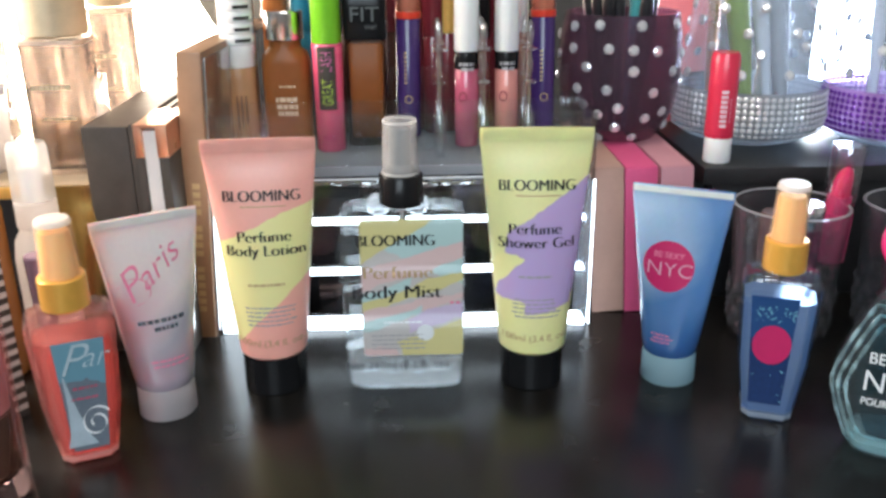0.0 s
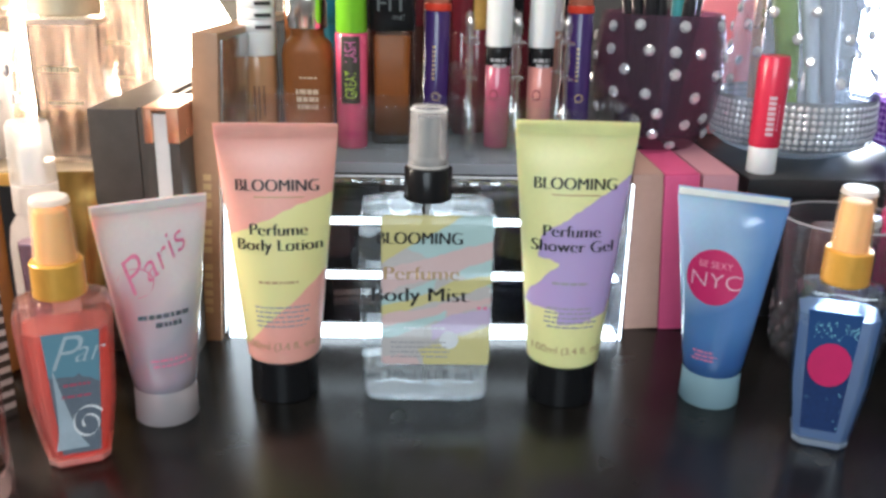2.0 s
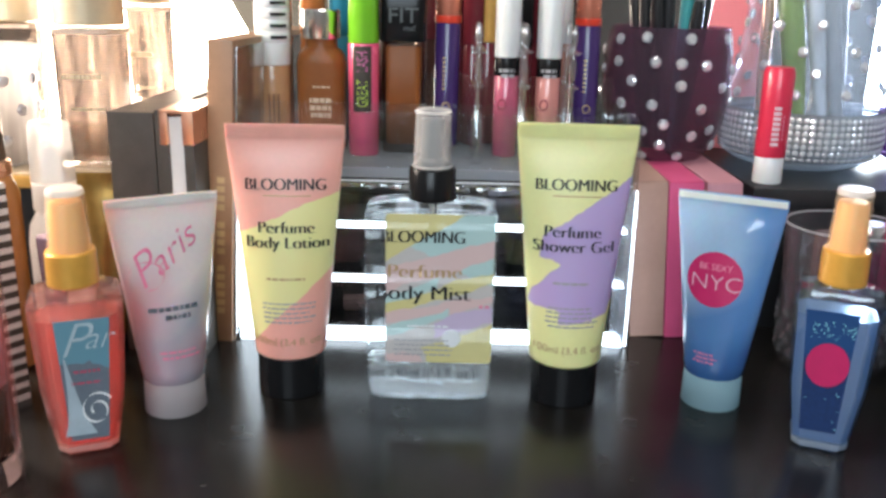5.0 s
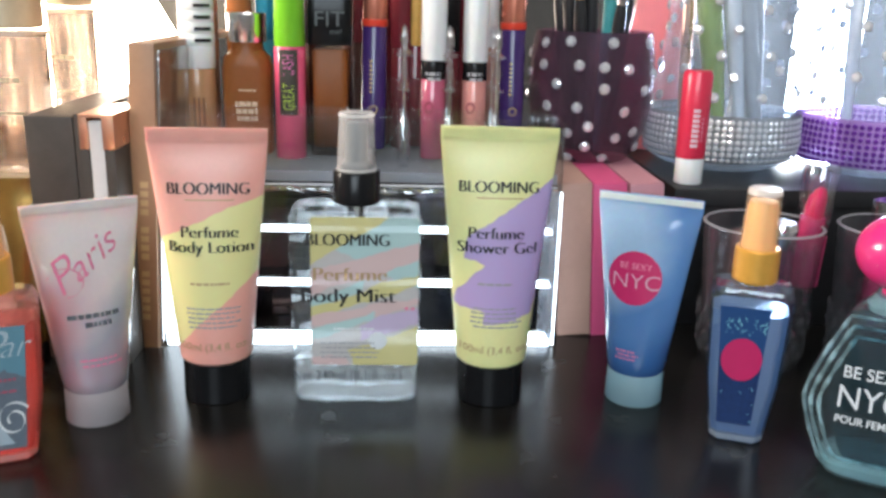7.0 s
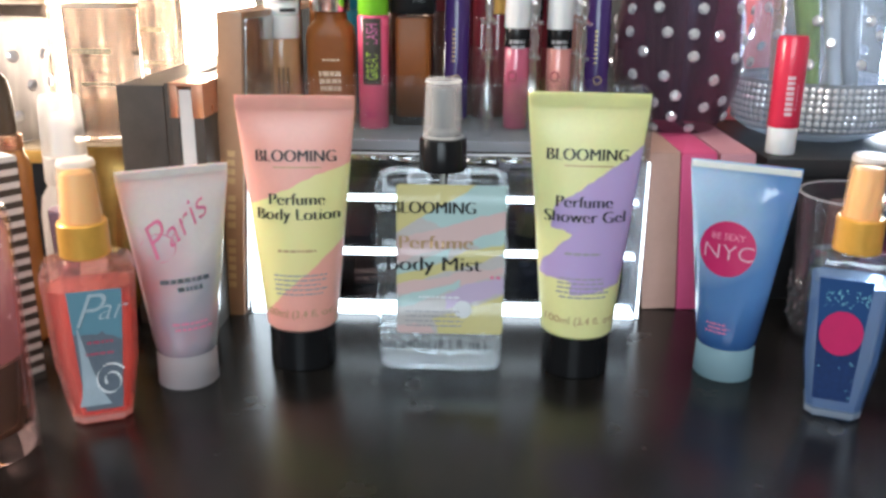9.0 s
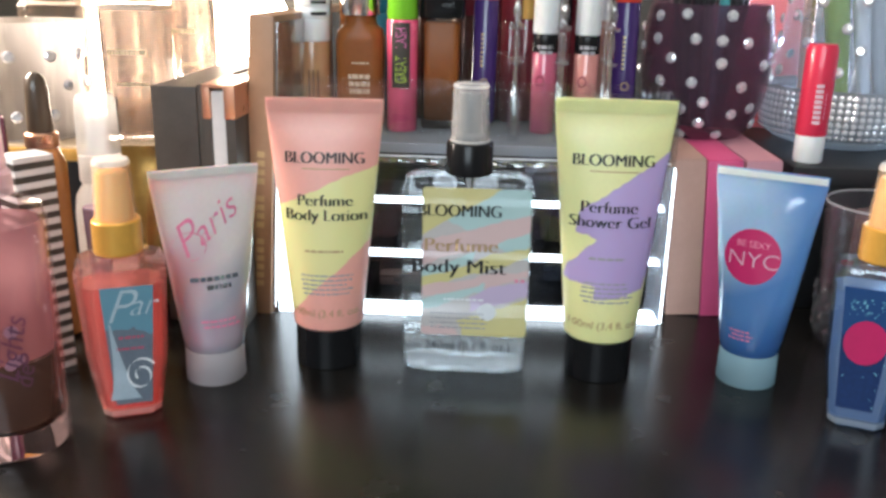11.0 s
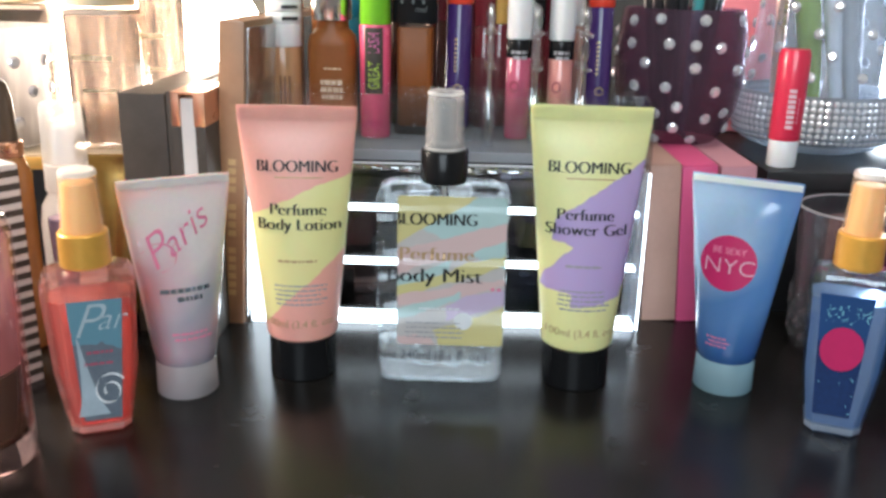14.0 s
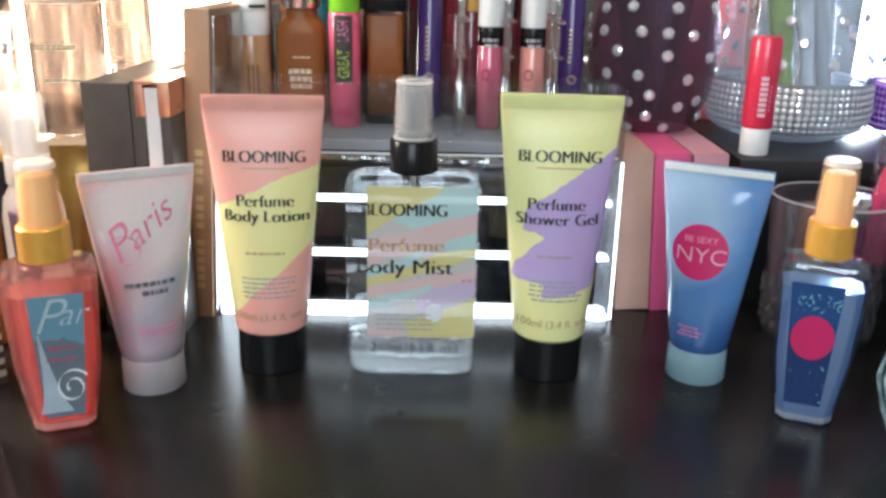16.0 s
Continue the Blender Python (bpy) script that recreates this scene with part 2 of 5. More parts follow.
def oval(a, b, z, n=40, p=2.0, at=(0, 0)):
    """A superellipse in the plane z."""
    pts = []
    for i in range(n):
        t = 2 * math.pi * i / n
        c, s = math.cos(t), math.sin(t)
        pts.append((at[0] + a * math.copysign(abs(c) ** (2 / p), c), at[1] + b * math.copysign(abs(s) ** (2 / p), s), z))
    return pts


def chamfered(a, b, c, z, at=(0, 0)):
    """An oblong with cut corners in the plane z."""
    return [(at[0] + x, at[1] + y, z) for x, y in ((a - c, -b), (a, -b + c), (a, b - c), (a - c, b), (c - a, b), (-a, b - c), (-a, c - b), (c - a, -b))]


def eased(points, n=4):
    """More rows between the given ones, along a smooth curve."""
    pts = [Vector(p) for p in points]
    out = []
    for i in range(len(pts) - 1):
        a, b, c, d = pts[max(i - 1, 0)], pts[i], pts[i + 1], pts[min(i + 2, len(pts) - 1)]
        for k in range(n):
            t = k / n
            out.append(0.5 * ((2 * b) + (c - a) * t + (2 * a - 5 * b + 4 * c - d) * t * t + (3 * b - a - 3 * c + d) * t**3))
    return out + [pts[-1]]


def flat(x, z):
    return 0.0


def lettering(name, words, height, x, z, surf, material, parent, turn=0.0, slant=0.0, centre=True, lift=0.0004, stretch=1.0, bold=0.0):
    """Words in the built-in font, laid on a front surface y = surf(x, z)."""
    cu = bpy.data.curves.new(name, "FONT")
    cu.body, cu.size, cu.shear = words, height * 1.4, slant
    cu.offset = bold
    cu.align_x = "CENTER" if centre else "LEFT"
    tmp = bpy.data.objects.new(name, cu)
    scene.collection.objects.link(tmp)
    bpy.context.view_layer.update()
    me = bpy.data.meshes.new_from_object(tmp.evaluated_get(bpy.context.evaluated_depsgraph_get()))
    bpy.data.objects.remove(tmp)
    c, s = math.cos(radians(turn)), math.sin(radians(turn))
    for v in me.vertices:
        a, b = v.co.x * stretch, v.co.y
        px, pz = x + a * c - b * s, z + a * s + b * c
        v.co = (px, surf(px, pz) - lift, pz)
    me.materials.clear()
    me.materials.append(material)
    ob = new(name, me)
    ob.parent = parent
    return ob


def didone(name, words, height, x, z, surf, material, parent, stretch=1.0, nib=0.15, lift=0.0004):
    """Words with thick stems and hairline bars: the built-in font thinned, then drawn out sideways as a broad nib would."""
    cu = bpy.data.curves.new(name, "FONT")
    cu.body, cu.size, cu.align_x = words, height * 1.4, "CENTER"
    cu.offset = -height * 0.040
    tmp = bpy.data.objects.new(name, cu)
    scene.collection.objects.link(tmp)
    bpy.context.view_layer.update()
    flat_words = bpy.data.meshes.new_from_object(tmp.evaluated_get(bpy.context.evaluated_depsgraph_get()))
    bpy.data.objects.remove(tmp)
    bm = bmesh.new()
    steps = 8
    for k in range(steps):
        me = flat_words.copy()
        dx = height * nib * (k / (steps - 1) - 0.5)
        for v in me.vertices:
            px, pz = x + v.co.x * stretch + dx, z + v.co.y
            v.co = (px, surf(px, pz) - lift - 0.00002 * k, pz)
        bm.from_mesh(me)
        bpy.data.meshes.remove(me)
    me = bpy.data.meshes.new(name)
    bm.to_mesh(me)
    bm.free()
    me.materials.clear()
    me.materials.append(material)
    ob = new(name, me)
    ob.parent = parent
    return ob


def bars(name, spans, surf, material, parent, lift=0.0004, cols=6):
    """Plain printed bars (x0, x1, z0, z1) that follow a front surface."""
    bm = bmesh.new()
    for x0, x1, z0, z1 in spans:
        top = [bm.verts.new((x0 + (x1 - x0) * i / cols, surf(x0 + (x1 - x0) * i / cols, z1) - lift, z1)) for i in range(cols + 1)]
        low = [bm.verts.new((x0 + (x1 - x0) * i / cols, surf(x0 + (x1 - x0) * i / cols, z0) - lift, z0)) for i in range(cols + 1)]
        for i in range(cols):
            bm.faces.new((low[i], low[i + 1], top[i + 1], top[i]))
    return part(name, bm, material, parent)


def disc_print(name, r, x, z, surf, material, parent, lift=0.0003, n=36):
    bm = bmesh.new()
    rings = []
    for k in (0.35, 0.7, 1.0):
        rings.append([bm.verts.new((x + k * r * math.cos(2 * math.pi * i / n), surf(x + k * r * math.cos(2 * math.pi * i / n), z + k * r * math.sin(2 * math.pi * i / n)) - lift, z + k * r * math.sin(2 * math.pi * i / n))) for i in range(n)])
    bm.faces.new(rings[0])
    for a, b in zip(rings, rings[1:]):
        for i in range(n):
            bm.faces.new((a[i], a[(i + 1) % n], b[(i + 1) % n], b[i]))
    return part(name, bm, material, parent)


# inks, plastics, metals
black_plastic = paint("black_plastic", (0.010, 0.010, 0.011), 0.22, bump=0.02, ior=1.3)
black_matt = paint("black_card", (0.050, 0.040, 0.032), 0.50, bump=0.1, dust=0.01)
white_plastic = paint("white_plastic", (0.80, 0.80, 0.80), 0.30, var=0.03, bump=0.02, sss=0.1)
gold = paint("brushed_gold", (0.80, 0.46, 0.12), 0.32, metal=0.25, var=0.12, bump=0.06)
silver = paint("silver_metal", (0.75, 0.76, 0.78), 0.18, metal=1.0, var=0.05, bump=0.02)
rose_gold = paint("rose_gold_foil", (0.75, 0.42, 0.28), 0.28, metal=0.9, var=0.08, bump=0.03)
acrylic = clear("clear_acrylic", (0.96, 0.97, 0.98), 0.05, wave=0.03, sheen=0.03)
smoked = clear("smoked_acrylic", (0.42, 0.43, 0.47), 0.04, wave=0.10)
ink_black = paint("black_ink", (0.015, 0.014, 0.016), 0.4, bump=0)
ink_grey = paint("grey_ink", (0.35, 0.34, 0.36), 0.5, bump=0)
ink_white = paint("white_ink", (0.82, 0.84, 0.86), 0.4, var=0.03, bump=0)
ink_gold = paint("gold_ink", (0.50, 0.33, 0.17), 0.4, metal=0.3, bump=0)
ink_pink = paint("pink_ink", (0.75, 0.20, 0.33), 0.4, bump=0)
ink_magenta = paint("magenta_ink", (0.58, 0.022, 0.13), 0.35, var=0.05, bump=0.03)

# ---------------------------------------------------------------- the room
DESK_H = 0.75


def wall(name, sx, sy, sz, at, material, label):
    return solid(name, box(sx, sy, sz, at, 0.003), material, Matrix.Identity(4), label, "wall" if name.startswith("wall") else name, "structure")


wall_paint = paint("dark_wall_paint", (0.013, 0.0115, 0.0095), 0.8, var=0.15, scale=6, bump=0.15)
pale_paint = paint("pale_wall_paint", (0.55, 0.53, 0.50), 0.8, var=0.05, scale=5, bump=0.1)
wall("wall_north", 3.2, 0.1, 2.4, (0, 1.15, -DESK_H), wall_paint, "dark olive painted wall behind the dressing table")
wall("wall_east", 0.1, 2.85, 2.4, (1.65, -0.275, -DESK_H), pale_paint, "pale painted side wall of the room")
wall("wall_west", 0.1, 2.85, 2.4, (-1.65, -0.275, -DESK_H), pale_paint, "pale painted side wall of the room")
# the wall behind the camera has the window in it
for n, (sx, sz, x, z) in enumerate(((0.8, 2.4, -1.2, -0.75), (1.3, 2.4, 0.95, -0.75), (1.1, 1.15, -0.25, -0.75), (1.1, 0.2, -0.25, 1.45))):
    wall("wall_south", sx, 0.1, sz, (x, -1.65, z), pale_paint, "pale painted wall round the window")
solid("floor", box(3.2, 2.7, 0.06, (0, -0.25, -DESK_H - 0.06)), paint("wood_floor", (0.20, 0.13, 0.08), 0.5, var=0.3, scale=8), Matrix.Identity(4), "brown wooden floor of the room", "floor", "structure")
solid("ceiling", box(3.4, 2.9, 0.06, (0, -0.25, 1.65)), paint("ceiling_paint", (0.75, 0.74, 0.72), 0.9, var=0.03, scale=4), Matrix.Identity(4), "plain white painted ceiling", "ceiling", "structure")

# the black dressing table
desk_black = paint("black_lacquer", (0.009, 0.0082, 0.0075), 0.25, ior=1.45, var=0.35, scale=30, bump=0.03)
desk = thing("dressing_table", pose(0.1, 0.56, 0), "black lacquered dressing table with a satin top", "table")
part("tabletop", box(1.5, 0.98, 0.03, (0, 0, -0.03), 0.003), desk_black, desk)
for sx in (-1, 1):
    for sy in (-1, 1):
        part("leg", box(0.05, 0.05, DESK_H - 0.031, (sx * 0.7, sy * 0.45, -DESK_H), 0.002), desk_black, desk)


# ---------------------------------------------------------------- squeeze tubes
def tube_body(r, w, z0, z1, seam, dome=0.0):
    """A squeeze tube that stands on its cap: round below, pressed flat at the seam."""
    secs = [oval(r * 0.93, r * 0.93, z0), oval(r, r, z0 + 0.0015)]
    n = 14
    for i in range(1, n + 1):
        s = i / n
        secs.append(oval(r + (w - r) * s, r * (1 - s) ** 0.75 + 0.0009, z0 + 0.0015 + (z1 - seam - z0 - 0.0015) * s))
    secs.append(oval(w * 1.005, 0.0010, z1 - seam + 0.0012))
    secs.append(oval(w * 1.01, 0.0010, z1))
    return loft(secs)


def tube_front(r, w, z0, z1, seam):
    def surf(x, z):
        s = min(1, max(0, (z - z0 - 0.0015) / (z1 - seam - z0 - 0.0015)))
        a, b = r + (w - r) * s, r * (1 - s) ** 0.75 + 0.0009
        return -b * math.sqrt(max(0.0, 1 - (x / a) ** 2))

    return surf


def crimp(w, z1, seam, material, tube):
    bm = bmesh.new()
    for k in range(5):
        box(w * 1.97, 0.0026, 0.0007, (0, 0, z1 - seam + 0.0022 + k * (seam - 0.003) / 5), 0, bm=bm)
    return part("seam", bm, material, tube)


def small_print(x0, x1, ztop, rows, pitch, thick, seed, gap=True):
    rnd = random.Random(seed)
    spans = []
    for k in range(rows):
        z, x = ztop - k * pitch, x0 + rnd.random() * 0.002
        end = x1 - rnd.random() * (x1 - x0) * 0.18
        while x < end:
            w = 0.0012 + rnd.random() * 0.0034
            spans.append((x, min(end, x + w), z - thick, z))
            x += w + 0.0007
    return spans


# peach lotion tube
r, w, z0, z1, seam = 0.0202, 0.0322, 0.024, 0.1545, 0.009
surf = tube_front(r, w, z0, z1, seam)
peach = (0.85, 0.41, 0.34)
yellow = (0.80, 0.74, 0.34)
lotion = thing("lotion_tube", pose(-0.0555, 0.5090, 0, 0, 0, 3), "peach pink lotion tube with a yellow band and black cap", "tube")
lot_mat = printed("peach_tube_print", peach, [(yellow, [(0.42, -1, 0.107), (-1.0, 1, -0.052)])], wobble=0.007, wscale=28)
part("tube", tube_body(r, w, z0, z1, seam), lot_mat, lotion, "peach plastic tube printed with a yellow band")
part("cap", lathe([(0, 0), (0.0186, 0), (0.0192, 0.0006), (0.0190, 0.0235), (0.0182, 0.0242), (0, 0.0242)], 40), black_plastic, lotion, "glossy black screw cap")
crimp(w, z1, seam, paint("peach_seam", peach, 0.35, sss=0.1), lotion)
didone("print", "BLOOMING", 0.0066, 0.0003, 0.1195, surf, ink_black, lotion, stretch=0.92)
bars("print_line", [(-0.012, 0.014, 0.1162, 0.1168)], surf, ink_gold, lotion)
didone("print", "Perfume", 0.0066, 0.0005, 0.0962, surf, ink_black, lotion)
didone("print", "Body Lotion", 0.0066, 0.0010, 0.0880, surf, ink_black, lotion)
bars("small_print", small_print(-0.011, 0.013, 0.0715, 1, 0.002, 0.0013, 3), surf, ink_gold, lotion, cols=1)
bars("small_print", small_print(-0.0135, 0.0165, 0.0575, 5, 0.0026, 0.0009, 4), surf, ink_grey, lotion, cols=1)
lettering("print", "100ml (3.4 fl. oz.)", 0.0042, 0.001, 0.0335, surf, ink_gold, lotion)

# yellow shower gel tube
z1 = 0.1585
surf = tube_front(r, w, z0, z1, seam)
gel = thing("shower_gel_tube", pose(0.1030, 0.5070, 0, 0, 0, -3), "pale yellow shower gel tube with a lilac splash", "tube")
lilac = (0.50, 0.37, 0.65)
gel_mat = printed("yellow_tube_print", (0.82, 0.80, 0.38), [(lilac, [(0.70, -1, 0.1100), (1, 0, 0.0165), (0.35, 1, -0.0814)]), (lilac, [(1, 0, 0.0060), (0.70, -1, 0.1100), (-0.15, 1, -0.0510), (-1, 0.30, 0.0050)]), (lilac, [(1, 0, 0.0220), (0.9, -1, 0.0880), (0.25, 1, -0.0550), (-1, 0, 0.012)]), (lilac, [(1, 0, -0.006), (0.70, -1, 0.1100), (0, 1, -0.066), (-1, 0.20, 0.0110)])], wobble=0.0045, wscale=70)
part("tube", tube_body(r, w, z0, z1, seam), gel_mat, gel, "pale yellow plastic tube printed with a lilac splash")
part("cap", lathe([(0, 0), (0.0186, 0), (0.0192, 0.0006), (0.0190, 0.0235), (0.0182, 0.0242), (0, 0.0242)], 40), black_plastic, gel, "glossy black screw cap")
crimp(w, z1, seam, paint("yellow_seam", (0.82, 0.80, 0.38), 0.35, sss=0.1), gel)
didone("print", "BLOOMING", 0.0066, 0.0003, 0.1232, surf, ink_black, gel, stretch=0.92)
bars("print_line", [(-0.012, 0.014, 0.1200, 0.1206)], surf, ink_gold, gel)
didone("print", "Perfume", 0.0066, -0.0005, 0.0980, surf, ink_black, gel)
didone("print", "Shower Gel", 0.0066, 0.0005, 0.0900, surf, ink_black, gel)
bars("small_print", small_print(-0.011, 0.013, 0.0735, 1, 0.002, 0.0013, 5), surf, ink_grey, gel, cols=1)
bars("small_print", small_print(-0.0135, 0.0165, 0.0595, 5, 0.0026, 0.0009, 6), surf, ink_grey, gel, cols=1)
lettering("print", "100ml (3.4 fl. oz.)", 0.0042, 0.001, 0.0335, surf, ink_gold, gel)

# blue gel tube with the pink disc
r, w, z0, z1, seam = 0.0166, 0.0288, 0.019, 0.1225, 0.0065
surf = tube_front(r, w, z0, z1, seam)
blue_tube = thing("body_gel_tube", pose(0.1885, 0.5035, 0, 0, 0, -26), "translucent blue gel tube with a round pink print", "tube")
# gel's blue gradient; pale top sheen and right-hand shade painted in too
blue_mat = printed("blue_gel_shading", (0.36, 0.52, 0.72), [((0.085, 0.21, 0.46), [(0.5, -1, 0.068)]), ((0.12, 0.27, 0.56), [(1, 0.1, -0.018)]), ((0.045, 0.13, 0.34), [(0.3, -1, 0.036)])], rough=0.15, wobble=0.014, wscale=16, sss=0.3, coat=0.8, edge=48.0)
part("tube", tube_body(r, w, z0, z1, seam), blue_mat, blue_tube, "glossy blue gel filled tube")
part("cap", lathe([(0, 0), (0.0158, 0), (0.0164, 0.0008), (0.0161, 0.0185), (0.0156, 0.0192), (0, 0.0192)], 40), frosted("frosted_blue_cap", (0.55, 0.80, 0.88), 0.8), blue_tube, "frosted pale blue cap")
crimp(w, z1, seam, paint("clear_seam", (0.78, 0.80, 0.78), 0.3, sss=0.2), blue_tube)
disc_print("disc_print", 0.0152, -0.0035, 0.0760, surf, ink_magenta, blue_tube)
lettering("print", "NYC", 0.0084, -0.0025, 0.0705, surf, paint("faded_pink_white_ink", (0.72, 0.42, 0.52), 0.4, bump=0), blue_tube, lift=0.0007, stretch=1.15, bold=-0.00015)
lettering("print", "BE SEXY", 0.0036, -0.0035, 0.0812, surf, paint("pale_pink_ink", (0.80, 0.30, 0.42), 0.4, bump=0), blue_tube, lift=0.0007)
bars("small_print", small_print(-0.010, 0.004, 0.0345, 3, 0.0022, 0.0009, 8), surf, ink_pink, blue_tube, cols=1)

# pearly pink body lotion tube
paris_tube = thing("body_lotion_tube", pose(-0.1150, 0.4790, 0, 0, 0, 31), "pearly pale pink lotion tube with pink script", "tube")
z1 = 0.1205
surf = tube_front(r, w, z0, z1, seam)
# softly pinker at the left, greyer low down, mauve near the foot
pearl = printed("pearl_tube_tones", (0.75, 0.66, 0.65), [((0.66, 0.46, 0.50), [(-0.9, -0.2, 0.014), (0.3, -1, 0.090)]), ((0.40, 0.39, 0.45), [(0.7, -1, 0.060)]), ((0.44, 0.33, 0.39), [(-0.3, 1, -0.022), (0.3, -1, 0.042)])], rough=0.15, wobble=0.02, wscale=14, sss=0.3, coat=0.8, edge=48.0)
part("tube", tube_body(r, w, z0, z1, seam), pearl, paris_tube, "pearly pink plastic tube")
part("cap", lathe([(0, 0), (0.0158, 0), (0.0164, 0.0008), (0.0161, 0.0185), (0.0156, 0.0192), (0, 0.0192)], 40), frosted("frosted_white_cap", (0.72, 0.68, 0.70), 0.85), paris_tube, "frosted white cap")
crimp(w, z1, seam, paint("pearl_seam", (0.78, 0.70, 0.66), 0.3, sss=0.2), paris_tube)
lettering("print", "P", 0.0175, -0.0100, 0.0760, surf, ink_pink, paris_tube, turn=38, slant=0.45, bold=-0.0003)
lettering("print", "aris", 0.0135, 0.0050, 0.0875, surf, ink_pink, paris_tube, turn=38, slant=0.45, bold=-0.00018, stretch=1.05)
bm = bmesh.new()
loop = []
for i in range(29):
    t = 0.3 + i / 28 * 4.4
    px, pz = -0.0120 - 0.0085 * math.cos(t), 0.0800 + 0.0075 * math.sin(t)
    loop.append([bm.verts.new((px + q, surf(px + q, pz) - 0.0004, pz + q)) for q in (-0.00025, 0.00025)])
for a, b in zip(loop, loop[1:]):
    bm.faces.new((a[0], a[1], b[1], b[0]))
part("swash_print", bm, ink_pink, paris_tube)
blue_ink = paint("blue_foil_ink", (0.42, 0.47, 0.56), 0.15, metal=0.9, bump=0)
bars("small_print", small_print(-0.014, 0.016, 0.0630, 1, 0.003, 0.0024, 11) + small_print(-0.006, 0.010, 0.0585, 1, 0.003, 0.0025, 12), surf, blue_ink, paris_tube, cols=1)
bars("small_print", small_print(-0.010, 0.012, 0.0390, 2, 0.003, 0.0012, 13), surf, ink_pink, paris_tube, cols=1)


# ---------------------------------------------------------------- body mist
mist = thing("body_mist_bottle", pose(0.0250, 0.5080, 0) @ Matrix.Diagonal((0.99, 1.0, 1.012, 1.0)), "clear body mist spray bottle with a pastel label", "bottle")
body_glass = watery("clear_bottle_liquid", (0.94, 0.97, 0.98), 0.08, 0.025, wave=0.25, rim=9.0)
secs = []
for a, b, z, p in ((0.030, 0.012, 0.0, 4), (0.0345, 0.0155, 0.0015, 5), (0.0358, 0.0168, 0.006, 6), (0.0372, 0.0172, 0.100, 6), (0.0370, 0.0170, 0.1070, 6), (0.0355, 0.0160, 0.1112, 5), (0.0310, 0.0140, 0.1130, 4), (0.018, 0.0122, 0.1137, 2.5), (0.0112, 0.0110, 0.1140, 2), (0.0110, 0.0110, 0.118, 2)):
    secs.append(oval(a, b, z, 56, p))
bm = loft(secs)
part("bottle", bm, body_glass, mist, "clear plastic bottle full of clear liquid")
# milk in this foot stands in for light the clear base gathers
part("foot", loft([oval(0.031, 0.0125, 0.0006, 48, 4), oval(0.0338, 0.0150, 0.0022, 48, 5), oval(0.0348, 0.0160, 0.0058, 48, 6), oval(0.0350, 0.0160, 0.0185, 48, 6), oval(0.0335, 0.0150, 0.0200, 48, 6)]), watery("foot_glow_milk", (0.98, 0.99, 1.0), 0.45, 0.24, wave=0.9), mist, "clear foot, milk-white put in for the light gathered there")
part("collar", lathe([(0, 0.1140), (0.0128, 0.1140), (0.0134, 0.1148), (0.0130, 0.1305), (0.0122, 0.1315), (0, 0.1315)], 44), black_plastic, mist, "glossy black collar")
part("spray_pump", lathe([(0, 0.1316), (0.0084, 0.1316), (0.0084, 0.1350), (0.0062, 0.1370), (0.0060, 0.1575), (0, 0.1580)], 24), paint("grey_pump", (0.17, 0.19, 0.19), 0.30, coat=0.3), mist, "grey spray head inside the cap")
part("overcap", lathe([(0.0110, 0.1316), (0.0098, 0.1610), (0.0090, 0.1632), (0, 0.1634), (0, 0.1625), (0.0086, 0.1622), (0.0092, 0.1605), (0.0104, 0.1317)], 40), frosted("frosted_cap", (0.97, 0.96, 0.96), 0.17, 0.10), mist, "translucent grey overcap")
# pale rings added where the clear cap's rims catch highlights
for zr, rr in ((0.1612, 0.0099), (0.1322, 0.0111)):
    part("cap_rim", lathe([(rr - 0.0006, zr - 0.0006), (rr + 0.0002, zr), (rr - 0.0004, zr + 0.0010)], 40), frosted("cap_highlight", (0.95, 0.94, 0.92), 0.7, 0.1), mist, "pale ring for the highlight round the cap rim")
part("dip_tube", lathe([(0, 0.006), (0.0013, 0.006), (0.0013, 0.113), (0, 0.113)], 10), frosted("dip_tube_plastic", (0.9, 0.9, 0.9), 0.3), mist)
p_yellow, p_teal, p_pink, p_lilac = (0.78, 0.70, 0.32), (0.55, 0.74, 0.72), (0.82, 0.60, 0.58), (0.68, 0.55, 0.74)
pastel = printed("pastel_label", (0.66, 0.62, 0.60), [
    (p_teal, [(0.5, 1, -0.086)]), (p_yellow, [(-0.6, 1, -0.098)]), (p_pink, [(-0.3, 1, -0.0740), (0.3, -1, 0.0860)]), (p_teal, [(-0.4, 1, -0.066), (0.4, -1, 0.0720), (-1, 0, 0.004)]),
    (p_yellow, [(-0.35, 1, -0.0590), (0.35, -1, 0.0665)]), (p_pink, [(-0.2, 1, -0.0520), (0.2, -1, 0.0590)]), (p_teal, [(-0.3, 1, -0.0480), (0.3, -1, 0.0530), (-1, 0, 0.010)]),
    (p_lilac, [(-0.35, 1, -0.0370), (0.35, -1, 0.0480), (1, 0, -0.002)]), (p_yellow, [(0.35, -1, 0.0360), (1, 0.4, -0.008)]), (p_pink, [(0, -1, 0.031), (-1, -0.4, 0.008)])], wobble=0.006, wscale=45, sss=0, alpha=0.80, rough=0.3)


def mist_front(x, z):
    return -0.0176


